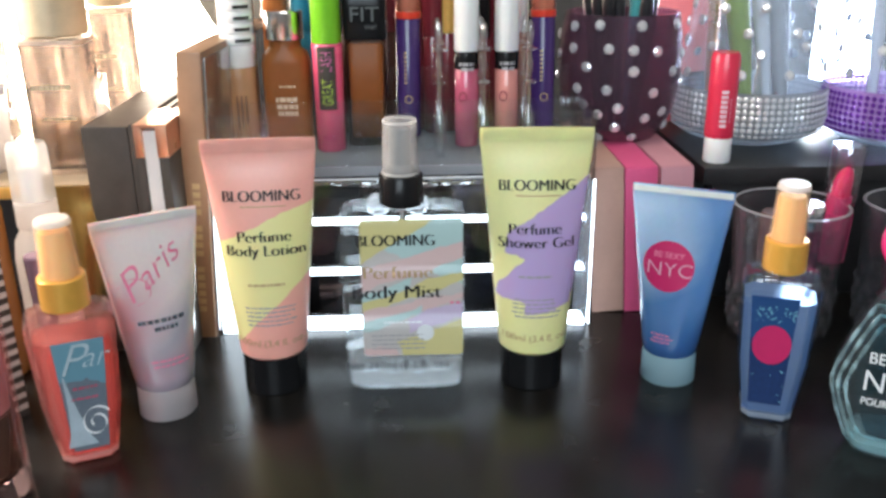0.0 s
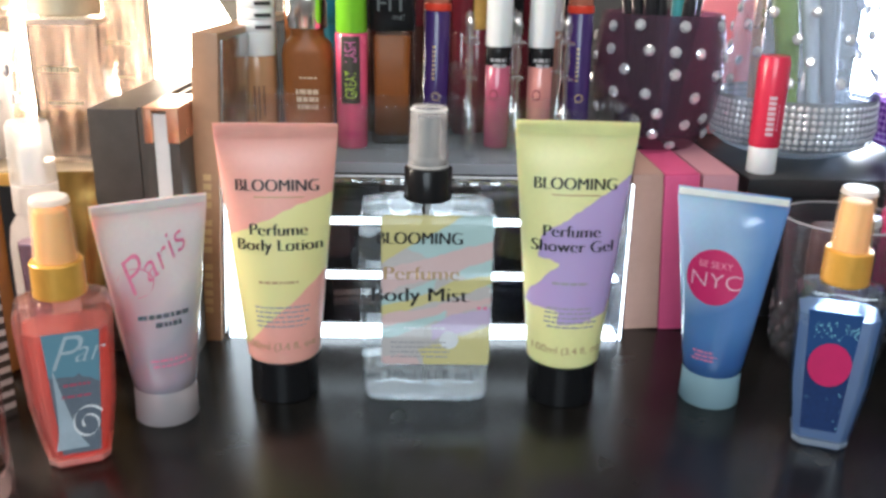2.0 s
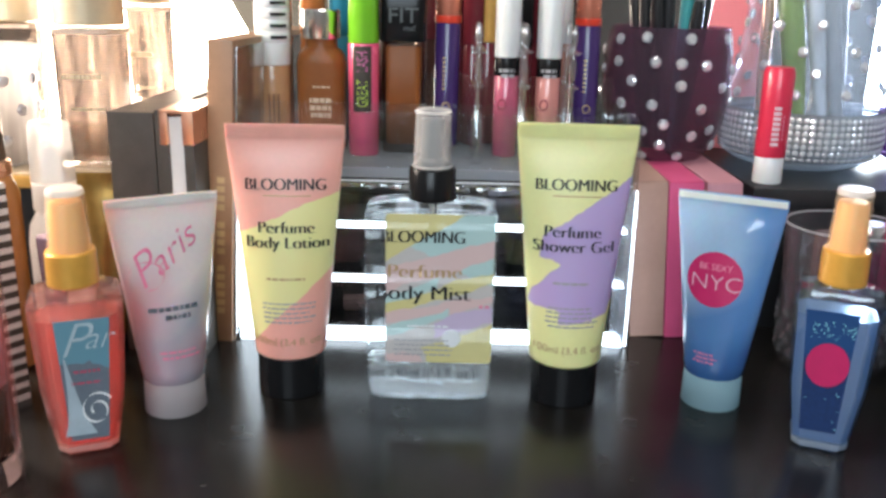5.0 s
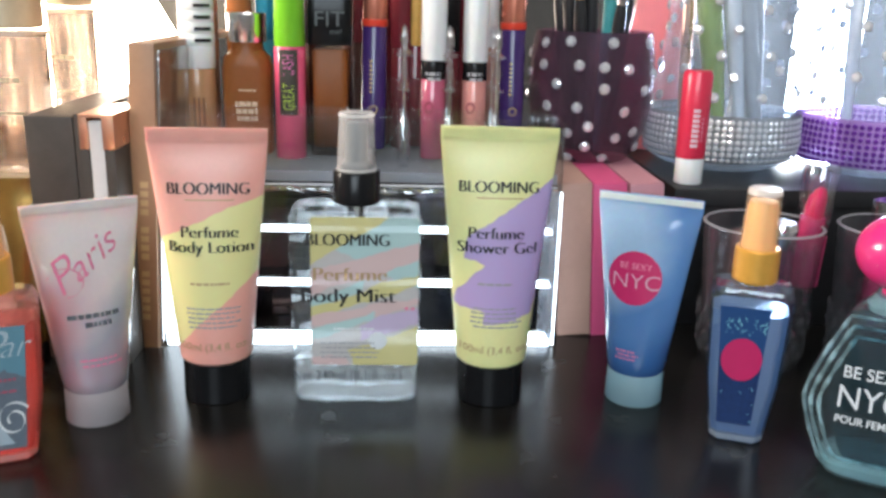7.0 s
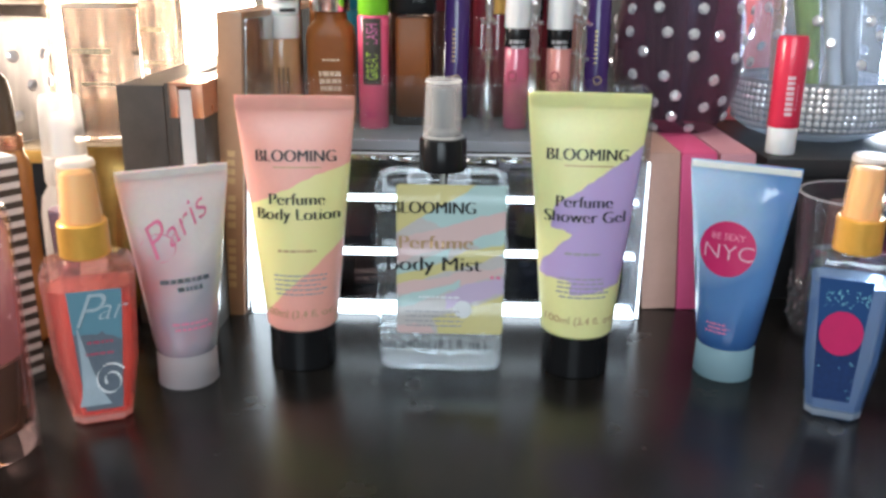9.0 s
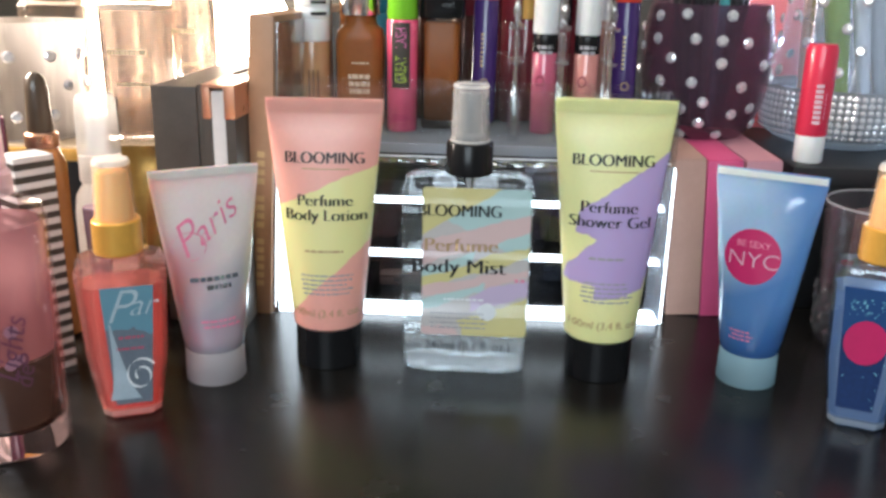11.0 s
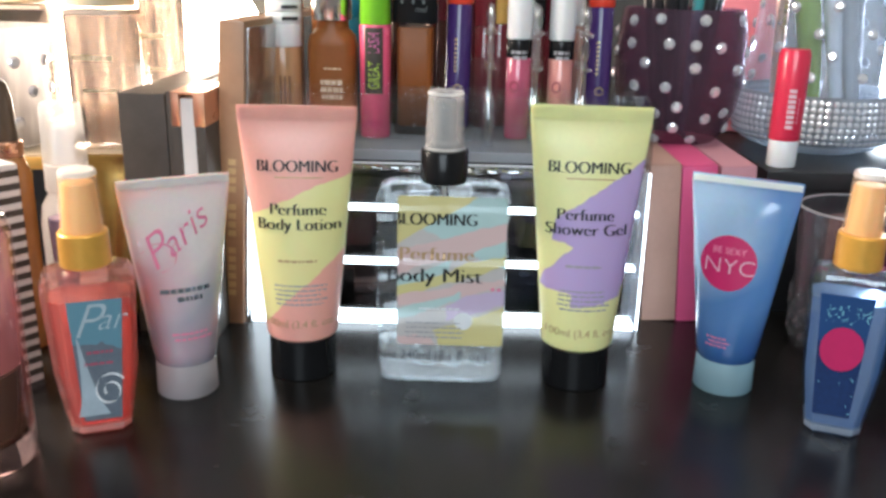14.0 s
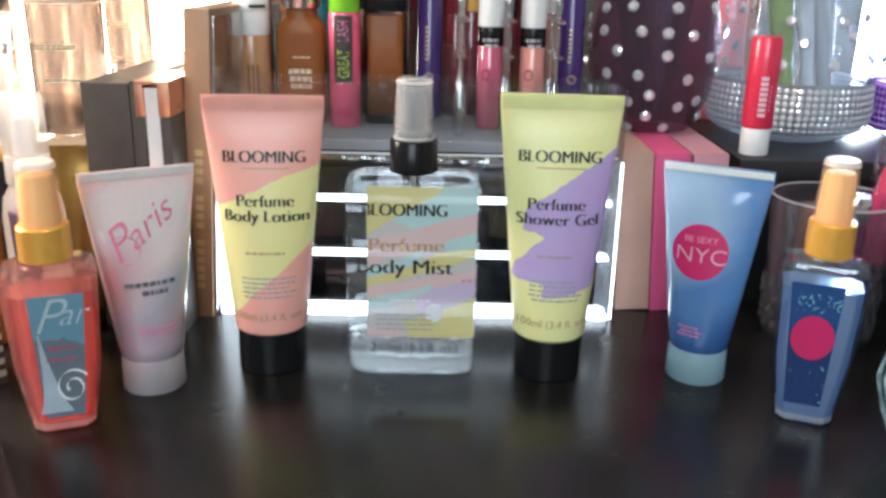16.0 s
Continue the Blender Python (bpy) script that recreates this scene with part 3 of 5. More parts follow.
bm = bmesh.new()
cs = []
for cx, cz, q in ((0.0330, 0.1075, 0), (-0.0225, 0.1075, 1), (-0.0225, 0.027, 2), (0.0330, 0.027, 3)):
    for k in range(5):
        t = math.pi / 2 * (q + k / 4)
        cs.append((cx + 0.002 * math.cos(t), -0.0174, cz + 0.002 * math.sin(t)))
loft([cs, [(x, y - 0.0002, z) for x, y, z in cs]], bm=bm)
part("sticker", bm, pastel, mist, "pastel marbled label", smooth=False)
didone("print", "BLOOMING", 0.0070, -0.0040, 0.0938, mist_front, ink_black, mist, stretch=0.90)
didone("print", "Perfume", 0.0080, -0.0030, 0.0740, mist_front, ink_gold, mist, stretch=1.1)
didone("print", "Body Mist", 0.0085, -0.0040, 0.0617, mist_front, ink_black, mist, stretch=1.1)
bars("small_print", small_print(-0.020, 0.015, 0.0385, 4, 0.0028, 0.0009, 21), mist_front, ink_grey, mist, cols=1)
bars("small_print", small_print(-0.014, 0.011, 0.0470, 1, 0.0028, 0.0012, 22), mist_front, ink_white, mist, cols=1)
disc_print("disc_print", 0.0052, 0.0125, 0.0395, mist_front, ink_white, mist)
bars("small_print", [(0.0275, 0.0295, 0.0575, 0.0592), (0.0308, 0.0330, 0.0575, 0.0592)], mist_front, ink_pink, mist, cols=1)
lettering("print", "Net 240ml (8.1 fl. oz.)", 0.0058, -0.0045, 0.0160, mist_front, paint("slate_ink", (0.03, 0.032, 0.038), 0.4, bump=0), mist, stretch=0.86)


# ---------------------------------------------------------------- faceted body sprays
def faceted_spray(name, m, label, liquid, tint, wall=None, k=0.93):
    ob = thing(name, m, label, "bottle", "faceted body sprays")
    glass = wall or clear(name + "_wall", tint, 0.04, gloss=0.9, wave=0.25, sheen=0.08)
    secs = [chamfered(0.0145, 0.0120, 0.004, 0), chamfered(0.0158, 0.0132, 0.0045, 0.0016), chamfered(0.0185, 0.0142, 0.005, 0.014), chamfered(0.0222, 0.0154, 0.0055, 0.036), chamfered(0.0248, 0.0165, 0.006, 0.078), chamfered(0.0248, 0.0165, 0.006, 0.083), chamfered(0.0225, 0.0150, 0.006, 0.0875), chamfered(0.0120, 0.0115, 0.004, 0.0895), chamfered(0.0105, 0.0105, 0.004, 0.0930)]
    part("bottle", loft(secs), glass, ob, "clear faceted bottle", angle=20)
    # foot made half milky, a painted glow for light gathered at the base
    part("foot", loft([chamfered(0.0147, 0.0122, 0.004, 0.0004), chamfered(0.0160, 0.0134, 0.0045, 0.0018), chamfered(0.0166, 0.0136, 0.0045, 0.0050)]), watery(name + "_foot", tint, 0.7, 0.5), ob, "clear foot, whitened for the glow at the base", angle=20)
    ins = [chamfered(0.0166 * k, 0.0135 * k, 0.004, 0.0056), chamfered(0.0185 * k, 0.0142 * k, 0.005, 0.014), chamfered(0.0222 * k, 0.0154 * k, 0.0055, 0.036), chamfered(0.0243 * k, 0.0161 * k, 0.006, 0.0745)]
    part("liquid", loft(ins), liquid, ob, "tinted liquid", angle=20)
    part("pump_collar", lathe([(0, 0.0900), (0.0130, 0.0900), (0.0138, 0.0908), (0.0136, 0.1070), (0.0128, 0.1078), (0, 0.1078)], 40), paint("gold_collar", (0.80, 0.42, 0.08), 0.28, metal=0.25, var=0.1, scale=30, bump=0.02), ob, "gold collar")
    part("pump_head", lathe([(0, 0.1079), (0.0102, 0.1079), (0.0088, 0.1310), (0.0080, 0.1325), (0, 0.1326)], 32), paint("orange_gold", (1.0, 0.60, 0.25), 0.40, var=0.06, scale=40, bump=0.02, sss=0.2), ob, "orange gold spray head")
    part("overcap", lathe([(0.0118, 0.1079), (0.0102, 0.1365), (0.0094, 0.1382), (0, 0.1384), (0, 0.1372), (0.0086, 0.1370), (0.0094, 0.1358), (0.0112, 0.1080)], 40), frosted("spray_overcap", (1.0, 0.94, 0.86), 0.15, 0.12), ob, "clear overcap")
    part("cap_top", lathe([(0, 0.1385), (0.0094, 0.1385), (0.0098, 0.1378), (0.0102, 0.1362), (0.0103, 0.1362), (0.0099, 0.1383), (0.0092, 0.1390), (0, 0.1391)], 40), frosted("white_cap_top", (0.95, 0.94, 0.92), 0.8), ob, "milky white cap end")

    def front(x, z):
        return -max(0.0154 + (0.0165 - 0.0154) * (z - 0.036) / 0.042, 0.0154 - (0.036 - z) * 0.0545) - 0.0004

    return ob, front


def tapered_label(name, x0, x1, z0, z1, front, material, parent, grow=0.0055):
    """A label that widens upward with the bottle's face."""
    bm = bmesh.new()
    rows = []
    for k in range(7):
        s = k / 6
        z = z0 + (z1 - z0) * s
        a, b = x0 - grow * s * (1 if x0 < -0.009 else 0.6), x1 + grow * s * (1 if x1 > 0.009 else 0.6)
        rows.append([bm.verts.new((a + (b - a) * i / 4, front(0, z), z)) for i in range(5)])
    for p, q in zip(rows, rows[1:]):
        for i in range(4):
            bm.faces.new((p[i], p[i + 1], q[i + 1], q[i]))
    return part(name, bm, material, parent)


blue_liquid = watery("blue_liquid", (0.42, 0.58, 0.84), 0.3, 0.60)
blue_spray, front = faceted_spray("blue_body_spray", pose(0.2335, 0.4590, 0, 0, 0, -20) @ Matrix.Diagonal((0.83, 0.95, 0.985, 1.0)), "blue faceted body spray with gold pump", blue_liquid, (0.78, 0.87, 0.96))
tapered_label("sticker", -0.0130, 0.0080, 0.012, 0.0790, front, printed("night_blue_label", (0.004, 0.028, 0.12), [((0.006, 0.055, 0.19), [(0.3, 1, -0.050)])], rough=0.6, wobble=0.02, wscale=50, sss=0, grain=0.3), blue_spray)
disc_print("disc_print", 0.0122, -0.0025, 0.0500, front, ink_magenta, blue_spray, lift=0.0005)
rnd = random.Random(5)
bars("star_print", [(x, x + s, z, z + s) for x, z, s in [(-0.014 + rnd.random() * 0.024, (0.064 if i % 3 else 0.012) + rnd.random() * (0.009 if i % 3 else 0.06), 0.0004 + 0.0006 * rnd.random()) for i in range(60)] if (x + 0.0025) ** 2 + (z - 0.0500) ** 2 > 0.0125**2], front, paint("teal_ink", (0.25, 0.60, 0.72), 0.4, bump=0), blue_spray, lift=0.0004, cols=1)["kind"] = "stuff"

pink_liquid = watery("pink_liquid", (1.0, 0.46, 0.43), 0.45, 0.28, wave=0.5)
pink_spray, front = faceted_spray("pink_body_spray", pose(-0.1468, 0.4375, 0, 0, 0, 22) @ Matrix.Diagonal((0.87, 0.95, 0.955, 1.0)), "coral pink faceted body spray with gold pump", pink_liquid, (1.0, 0.80, 0.74), watery("rosy_wall", (1.0, 0.76, 0.73), 0.30, 0.10, wave=0.5, rim=3.0), 0.88)
tapered_label("sticker", -0.0085, 0.0115, 0.009, 0.0760, front, printed("steel_blue_label", (0.15, 0.18, 0.22), [((0.14, 0.30, 0.38), [(0.2, 1, -0.052)])], wobble=0.02, wscale=35, sss=0, grain=0.15), pink_spray)
bm = bmesh.new()
tower = []
for z, h in ((0.012, 0.0085), (0.018, 0.0060), (0.026, 0.0040), (0.036, 0.0024), (0.046, 0.0013), (0.056, 0.0004)):
    tower.append([bm.verts.new((-0.0030 + s * h - (z - 0.012) * 0.12, front(0, z) - 0.0004, z)) for s in (-1, 1)])
for a, b in zip(tower, tower[1:]):
    bm.faces.new((a[0], a[1], b[1], b[0]))
part("tower_print", bm, paint("pale_blue_ink", (0.42, 0.50, 0.56), 0.4, bump=0), pink_spray)
faded_white = paint("faded_white_ink", (0.45, 0.55, 0.60), 0.4, var=0.1, bump=0)
lettering("print", "P", 0.0190, -0.0040, 0.0565, front, faded_white, pink_spray, slant=0.45, lift=0.0005, bold=-0.0003)
lettering("print", "ar", 0.0125, 0.0095, 0.0600, front, faded_white, pink_spray, slant=0.45, lift=0.0005, bold=-0.0002)
bm = bmesh.new()
spiral = []
for i in range(40):
    t = i / 39 * 3.0 * math.pi
    rr = 0.0092 - 0.0066 * i / 39
    spiral.append((0.0065 + rr * math.cos(t + 0.6), 0.0255 + 1.1 * rr * math.sin(t + 0.6)))
edge = [[bm.verts.new((x + s * 0.0005, front(0, z) - 0.0005, z + s * 0.0005)) for s in (-1, 1)] for x, z in spiral]
for a, b in zip(edge, edge[1:]):
    bm.faces.new((a[0], a[1], b[1], b[0]))
part("swirl_print", bm, ink_white, pink_spray)
bars("small_print", small_print(-0.004, 0.010, 0.0485, 1, 0.003, 0.0016, 31) + small_print(-0.006, 0.010, 0.0420, 1, 0.003, 0.0014, 32), front, paint("red_ink", (0.45, 0.10, 0.16), 0.4, bump=0), pink_spray, cols=1)


# ---------------------------------------------------------------- drawer organizer
OX, OY, OW, OD = 0.0240, 0.5850, 0.2600, 0.1500
TRAY = 0.1150
org = thing("makeup_organizer", pose(OX, OY, 0), "clear acrylic makeup organizer with drawers and an open tray", "organizer")
# emission stands in for light caught in the acrylic edges; they hold no lamp
lip_glow = glow("acrylic_caught_light", (0.76, 0.89, 1.0), 5.6)
hw = OW / 2
for s in (-1, 1):
    part("side_panel", box(0.003, OD, 0.150, (s * (hw - 0.0015), OD / 2, 0), 0.0006), acrylic, org)
part("back_panel", box(OW - 0.007, 0.003, 0.150, (0, OD - 0.0016, 0), 0.0006), acrylic, org)
part("base_panel", box(OW - 0.007, OD - 0.004, 0.0030, (0, OD / 2 - 0.002, 0.0005), 0.0006), acrylic, org)
part("base_edge", box(OW - 0.007, 0.0030, 0.0036, (0, -0.0034, 0.0003), 0.0006), lip_glow, org, "acrylic base edge, made to glow for the light it catches")
part("corner_post", box(0.0130, 0.0060, 0.1060, (-hw + 0.0100, -0.0045, 0.0005), 0.001), lip_glow, org, "acrylic post, made to glow for the light it catches")
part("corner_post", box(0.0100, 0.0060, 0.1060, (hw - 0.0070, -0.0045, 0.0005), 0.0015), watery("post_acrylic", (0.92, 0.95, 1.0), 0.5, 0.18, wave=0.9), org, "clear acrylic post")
part("post_edge", box(0.0008, 0.0030, 0.1050, (hw - 0.0010, -0.0045, 0.0010), 0.0004), lip_glow, org, "post edge, made to glow for the light it catches")
part("tray_floor", box(OW - 0.007, OD - 0.004, 0.0030, (0, OD / 2 - 0.002, TRAY - 0.003), 0.0006), frosted("grey_acrylic", (0.74, 0.76, 0.80), 0.36, 0.06), org)
part("tray_edge", box(OW - 0.007, 0.0030, 0.0065, (0, 0.0010, TRAY - 0.0050), 0.0010), frosted("edge_acrylic", (0.66, 0.69, 0.74), 0.55, 0.10), org)
# white strip added for the bright line of light along the edge
part("tray_trim", box(OW - 0.007, 0.0016, 0.0011, (0, -0.0006, TRAY - 0.0074), 0.0003), frosted("tray_glint_white", (0.95, 0.97, 1.0), 0.95, 0.1), org, "thin white strip for the glint along the tray edge")
# crumpled clear film tucked under the front of the tray
rnd = random.Random(31)
bm = bmesh.new()
film = []
for i in range(70):
    x = -hw + 0.012 + (OW - 0.024) * i / 69
    crush = 0.25 + 0.75 * abs(math.sin(i * 0.11 + 0.9)) ** 3
    film.append([bm.verts.new((x + rnd.uniform(-0.0012, 0.0012), -0.0022 + crush * rnd.uniform(-0.0012, 0.0014), TRAY - 0.0076 - (0.0009 + 0.0009 * crush) * k + crush * rnd.uniform(-0.0006, 0.0006))) for k in range(4)])
for a, b in zip(film, film[1:]):
    for k in range(3):
        bm.faces.new((a[k], a[k + 1], b[k + 1], b[k]))
part("crumpled_film", bm, clear("crumpled_film", (0.62, 0.63, 0.66), 0.10, sheen=0.28), org, "crumpled clear film", smooth=False)
part("tray_front", box(OW - 0.007, 0.0025, 0.0355, (0, 0.0060, TRAY + 0.0005), 0.0006), acrylic, org)
for x in (0.0270, 0.0570, 0.0880):
    for y in (0.030, 0.062):
        part("divider_post", lathe([(0, TRAY)] + [(a, TRAY + z) for a, z in ((0.0042, 0), (0.0042, 0.028), (0.0026, 0.031), (0.0016, 0.036), (0.0015, 0.049), (0.0050, 0.0505), (0.0050, 0.0518), (0.0015, 0.053), (0.0026, 0.062), (0.0015, 0.0712), (0.0050, 0.0725), (0.0050, 0.0738), (0.0015, 0.075), (0.0026, 0.083), (0.0015, 0.090), (0, 0.092))], 14, (x, y, 0)), clear("turned_acrylic", (0.95, 0.96, 0.98), 0.06, sheen=0.22), org, "clear turned acrylic post")
part("divider", box(OW - 0.008, 0.0018, 0.036, (0, 0.046, TRAY + 0.0005), 0.0004), acrylic, org)
part("divider", box(OW - 0.008, 0.0018, 0.052, (0, 0.096, TRAY + 0.0005), 0.0004), acrylic, org)


def drawer(x, z, w, h, knobs):
    pane = clear("pale_smoked_acrylic", (0.74, 0.73, 0.76), 0.04, wave=0.10) if z > 0.07 else smoked
    d = part("drawer", box(w - 0.002, 0.0022, h - 0.0060, (x, 0.0035, z + 0.0052), 0.0006), pane, org, "smoky clear acrylic drawer front")
    part("drawer_floor", box(w - 0.004, OD - 0.014, 0.0016, (x, OD / 2 - 0.001, z + 0.0016), 0.0003), smoked, d)
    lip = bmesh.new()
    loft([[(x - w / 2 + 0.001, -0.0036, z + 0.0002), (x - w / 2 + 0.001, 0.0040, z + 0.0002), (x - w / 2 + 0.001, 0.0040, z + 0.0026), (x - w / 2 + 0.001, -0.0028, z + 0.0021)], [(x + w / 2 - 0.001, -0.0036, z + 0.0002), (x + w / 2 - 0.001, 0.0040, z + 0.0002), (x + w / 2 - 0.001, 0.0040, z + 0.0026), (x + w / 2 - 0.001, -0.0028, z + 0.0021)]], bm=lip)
    part("drawer_lip", lip, lip_glow, d, "acrylic lip, made to glow for the light it catches", smooth=False)
    for k in knobs:
        bm = lathe([(0, 0), (0.0026, 0), (0.0026, 0.003), (0.0070, 0.0055), (0.0082, 0.009), (0.0060, 0.0130), (0, 0.0140)], 10)
        bmesh.ops.transform(bm, matrix=pose(k, 0.0022, z + h * 0.48, 90), verts=bm.verts)
        part("knob", bm, watery("knob_glass", (0.92, 0.93, 0.96), 0.65, 0.30, ior=1.5, wave=0.3), d, "faceted clear knob", angle=15)


drawer(0, 0.0040, OW - 0.008, 0.0365, (0,))
drawer(0, 0.0410, OW - 0.008, 0.0360, (0,))
drawer(-0.0635, 0.0775, OW / 2 - 0.006, 0.0310, (0.0100,))
drawer(0.0635, 0.0775, OW / 2 - 0.006, 0.0310, (-0.0160,))
# compacts kept in the drawers
rnd = random.Random(14)
compact_mats = [black_plastic, paint("plum_case", (0.10, 0.03, 0.06), 0.3), paint("steel_case", (0.30, 0.31, 0.34), 0.25, metal=0.8), rose_gold]
for z, xs in ((0.0078, (-0.095, -0.045, 0.012, 0.075)), (0.0448, (-0.090, -0.030, 0.035, 0.090)), (0.0812, (-0.096, -0.050, 0.055, 0.098))):
    for x in xs:
        h = 0.010 + rnd.random() * 0.010
        ob = thing("compact", pose(OX + x, OY + 0.045 + rnd.random() * 0.03, z, 0, 0, rnd.uniform(-12, 12)), "small dark compact lying in a drawer", "compact", "compacts in the drawers")
        mt = compact_mats[rnd.randrange(4)]
        part("base", box(0.040, 0.040, h * 0.5, (0, 0, 0), 0.002), mt, ob)
        part("lid", box(0.040, 0.040, h * 0.45, (0, 0, h * 0.5 + 0.0004), 0.002), mt, ob)

# ---------------------------------------------------------------- bottles and sticks in the tray
TZ = TRAY + 0.0002


def stick(name, at, label, category, sections, group="", lean=(0, 0, 0), seg=28):
    """Round stick-shaped things: each section is (part name, [(r, z), ...], material, label)."""
    ob = thing(name, pose(*at, *lean), label, category, group)
    for n, prof, mt, lb in sections:
        part(n, lathe([(0, prof[0][1])] + prof + [(0, prof[-1][1])], seg), mt, ob, lb)
    return ob


def disc_front(r):
    return lambda x, z: -math.sqrt(max(0.0, r * r - x * x))


# concealer with a ringed white cap
tan = paint("concealer_tan", (0.45, 0.24, 0.12), 0.2, coat=0.6, var=0.05)
con = stick("concealer_tube", (-0.0890, 0.6490, TZ), "tan concealer tube with a white striped cap", "makeup tube", [
    ("barrel", [(0.0095, 0), (0.0110, 0.001), (0.0115, 0.058), (0.0112, 0.059)], tan, "tan filled clear barrel"),
    ("collar", [(0.0112, 0.0592), (0.0116, 0.060), (0.0118, 0.074), (0.0112, 0.0745)], white_plastic, "white collar")])
for k in range(7):
    z = 0.0748 + k * 0.0075
    part("cap_ring", lathe([(0, z), (0.0115, z), (0.0118, z + 0.0006), (0.0118, z + 0.0066), (0.0115, z + 0.0072), (0, z + 0.0072)], 28), white_plastic, con)
bars("stripe_print", [(0.001, 0.0105, 0.0765 + k * 0.0075, 0.0788 + k * 0.0075) for k in range(6)], disc_front(0.0118), ink_black, con, lift=0.0003)
bars("stripe_print", [(-0.002 + 0.003 * k, -0.0005 + 0.003 * k, 0.016 + 0.002 * k, 0.040) for k in range(3)], disc_front(0.0115), paint("brown_ink", (0.20, 0.10, 0.05), 0.4, bump=0), con, cols=1)

# amber foundation bottle with a silver cap
amber = paint("foundation_amber", (0.25, 0.085, 0.025), 0.30, ior=1.25, var=0.10, sss=0.1)
serum = thing("foundation_bottle", pose(-0.0568, 0.6560, TZ) @ Matrix.Diagonal((1, 1, 1.035, 1)), "amber foundation bottle with a silver cap", "bottle")
secs = [oval(a, b, z, 44, p) for a, b, z, p in ((0.0145, 0.0105, 0, 4), (0.0162, 0.0120, 0.0015, 4), (0.0168, 0.0122, 0.058, 4), (0.0155, 0.0116, 0.0645, 3), (0.0112, 0.0095, 0.0690, 2), (0.0108, 0.0095, 0.0740, 2))]
part("bottle", loft(secs), amber, serum, "amber tinted glass bottle full of foundation")
part("cap", lathe([(0, 0.0742), (0.0128, 0.0742), (0.0132, 0.0750), (0.0132, 0.0920), (0.0124, 0.0930), (0, 0.0930)], 36), silver, serum, "polished silver cap")
ft = lambda x, z: -0.0124
bars("brand_print", small_print(-0.008, 0.009, 0.036, 3, 0.0048, 0.0032, 41), ft, paint("cream_ink", (0.70, 0.52, 0.36), 0.4, bump=0), serum, cols=1)
bars("small_print", small_print(-0.006, 0.007, 0.044, 1, 0.003, 0.0012, 42), ft, paint("cream_ink", (0.70, 0.52, 0.36), 0.4, bump=0), serum, cols=1)

# pink and green mascara
hot_pink = paint("hot_pink_plastic", (0.78, 0.10, 0.20), 0.25, coat=0.3, var=0.05)
green = paint("lime_plastic", (0.22, 0.62, 0.03), 0.25, coat=0.3, var=0.05)
masc = stick("mascara", (-0.0263, 0.6420, TZ), "pink and lime green mascara tube", "mascara", [
    ("barrel", [(0.0096, 0), (0.0102, 0.001), (0.0106, 0.0745), (0.0102, 0.0752)], hot_pink, "hot pink barrel"),
    ("cap", [(0.0098, 0.0754), (0.0103, 0.0762), (0.0098, 0.128), (0.0080, 0.130)], green, "lime green cap")])
bars("sticker", [(-0.0062, 0.0062, 0.030, 0.0735)], disc_front(0.0106), black_matt, masc)
lettering("print", "GREAT", 0.0078, 0.0038, 0.0425, disc_front(0.0106), paint("lime_ink", (0.45, 0.62, 0.08), 0.4, bump=0), masc, turn=90, lift=0.0008, stretch=0.54)
lettering("print", "LASH", 0.0078, 0.0038, 0.0635, disc_front(0.0106), paint("lilac_pink_ink", (0.62, 0.16, 0.36), 0.4, bump=0), masc, turn=90, lift=0.0008, stretch=0.54)
bars("small_print", small_print(-0.005, 0.005, 0.012, 2, 0.0025, 0.0018, 44), disc_front(0.0102), ink_magenta, masc, cols=1)

# square foundation bottle with a black cap
fnd = thing("foundation_bottle", pose(0.0000, 0.6600, TZ) @ Matrix.Diagonal((1, 1, 0.965, 1)), "square glass foundation bottle with a black cap", "bottle")
secs = [oval(a, b, z, 40, 6) for a, b, z in ((0.0130, 0.011, 0), (0.0142, 0.0125, 0.001), (0.0150, 0.013, 0.076), (0.0138, 0.012, 0.0785))]
part("bottle", loft(secs), clear("thick_brown_glass", (0.86, 0.78, 0.72), 0.25, gloss=0.5, wave=0.1, sheen=0.01), fnd, "thick clear square bottle")
part("foundation", loft([oval(a, b, z, 40, 6) for a, b, z in ((0.0108, 0.0090, 0.0060), (0.0118, 0.0100, 0.0075), (0.0124, 0.0106, 0.0740), (0.0110, 0.0095, 0.0760))]), paint("foundation_brown", (0.34, 0.125, 0.035), 0.30, ior=1.22, var=0.08), fnd, "tan foundation inside")
part("cap", loft([oval(a, b, z, 40, 6) for a, b, z in ((0.0150, 0.0135, 0.0787), (0.0156, 0.0140, 0.0795), (0.0156, 0.0140, 0.118), (0.0145, 0.013, 0.1195))]), black_plastic, fnd, "glossy black square cap")
grey_foil_ink = paint("dark_grey_ink", (0.10, 0.11, 0.11), 0.4, bump=0)
lettering("print", "FIT", 0.0105, 0.0, 0.0920, lambda x, z: -0.0141, grey_foil_ink, fnd, stretch=1.1)
lettering("print", "me!", 0.0040, 0.0045, 0.0865, lambda x, z: -0.0141, grey_foil_ink, fnd)

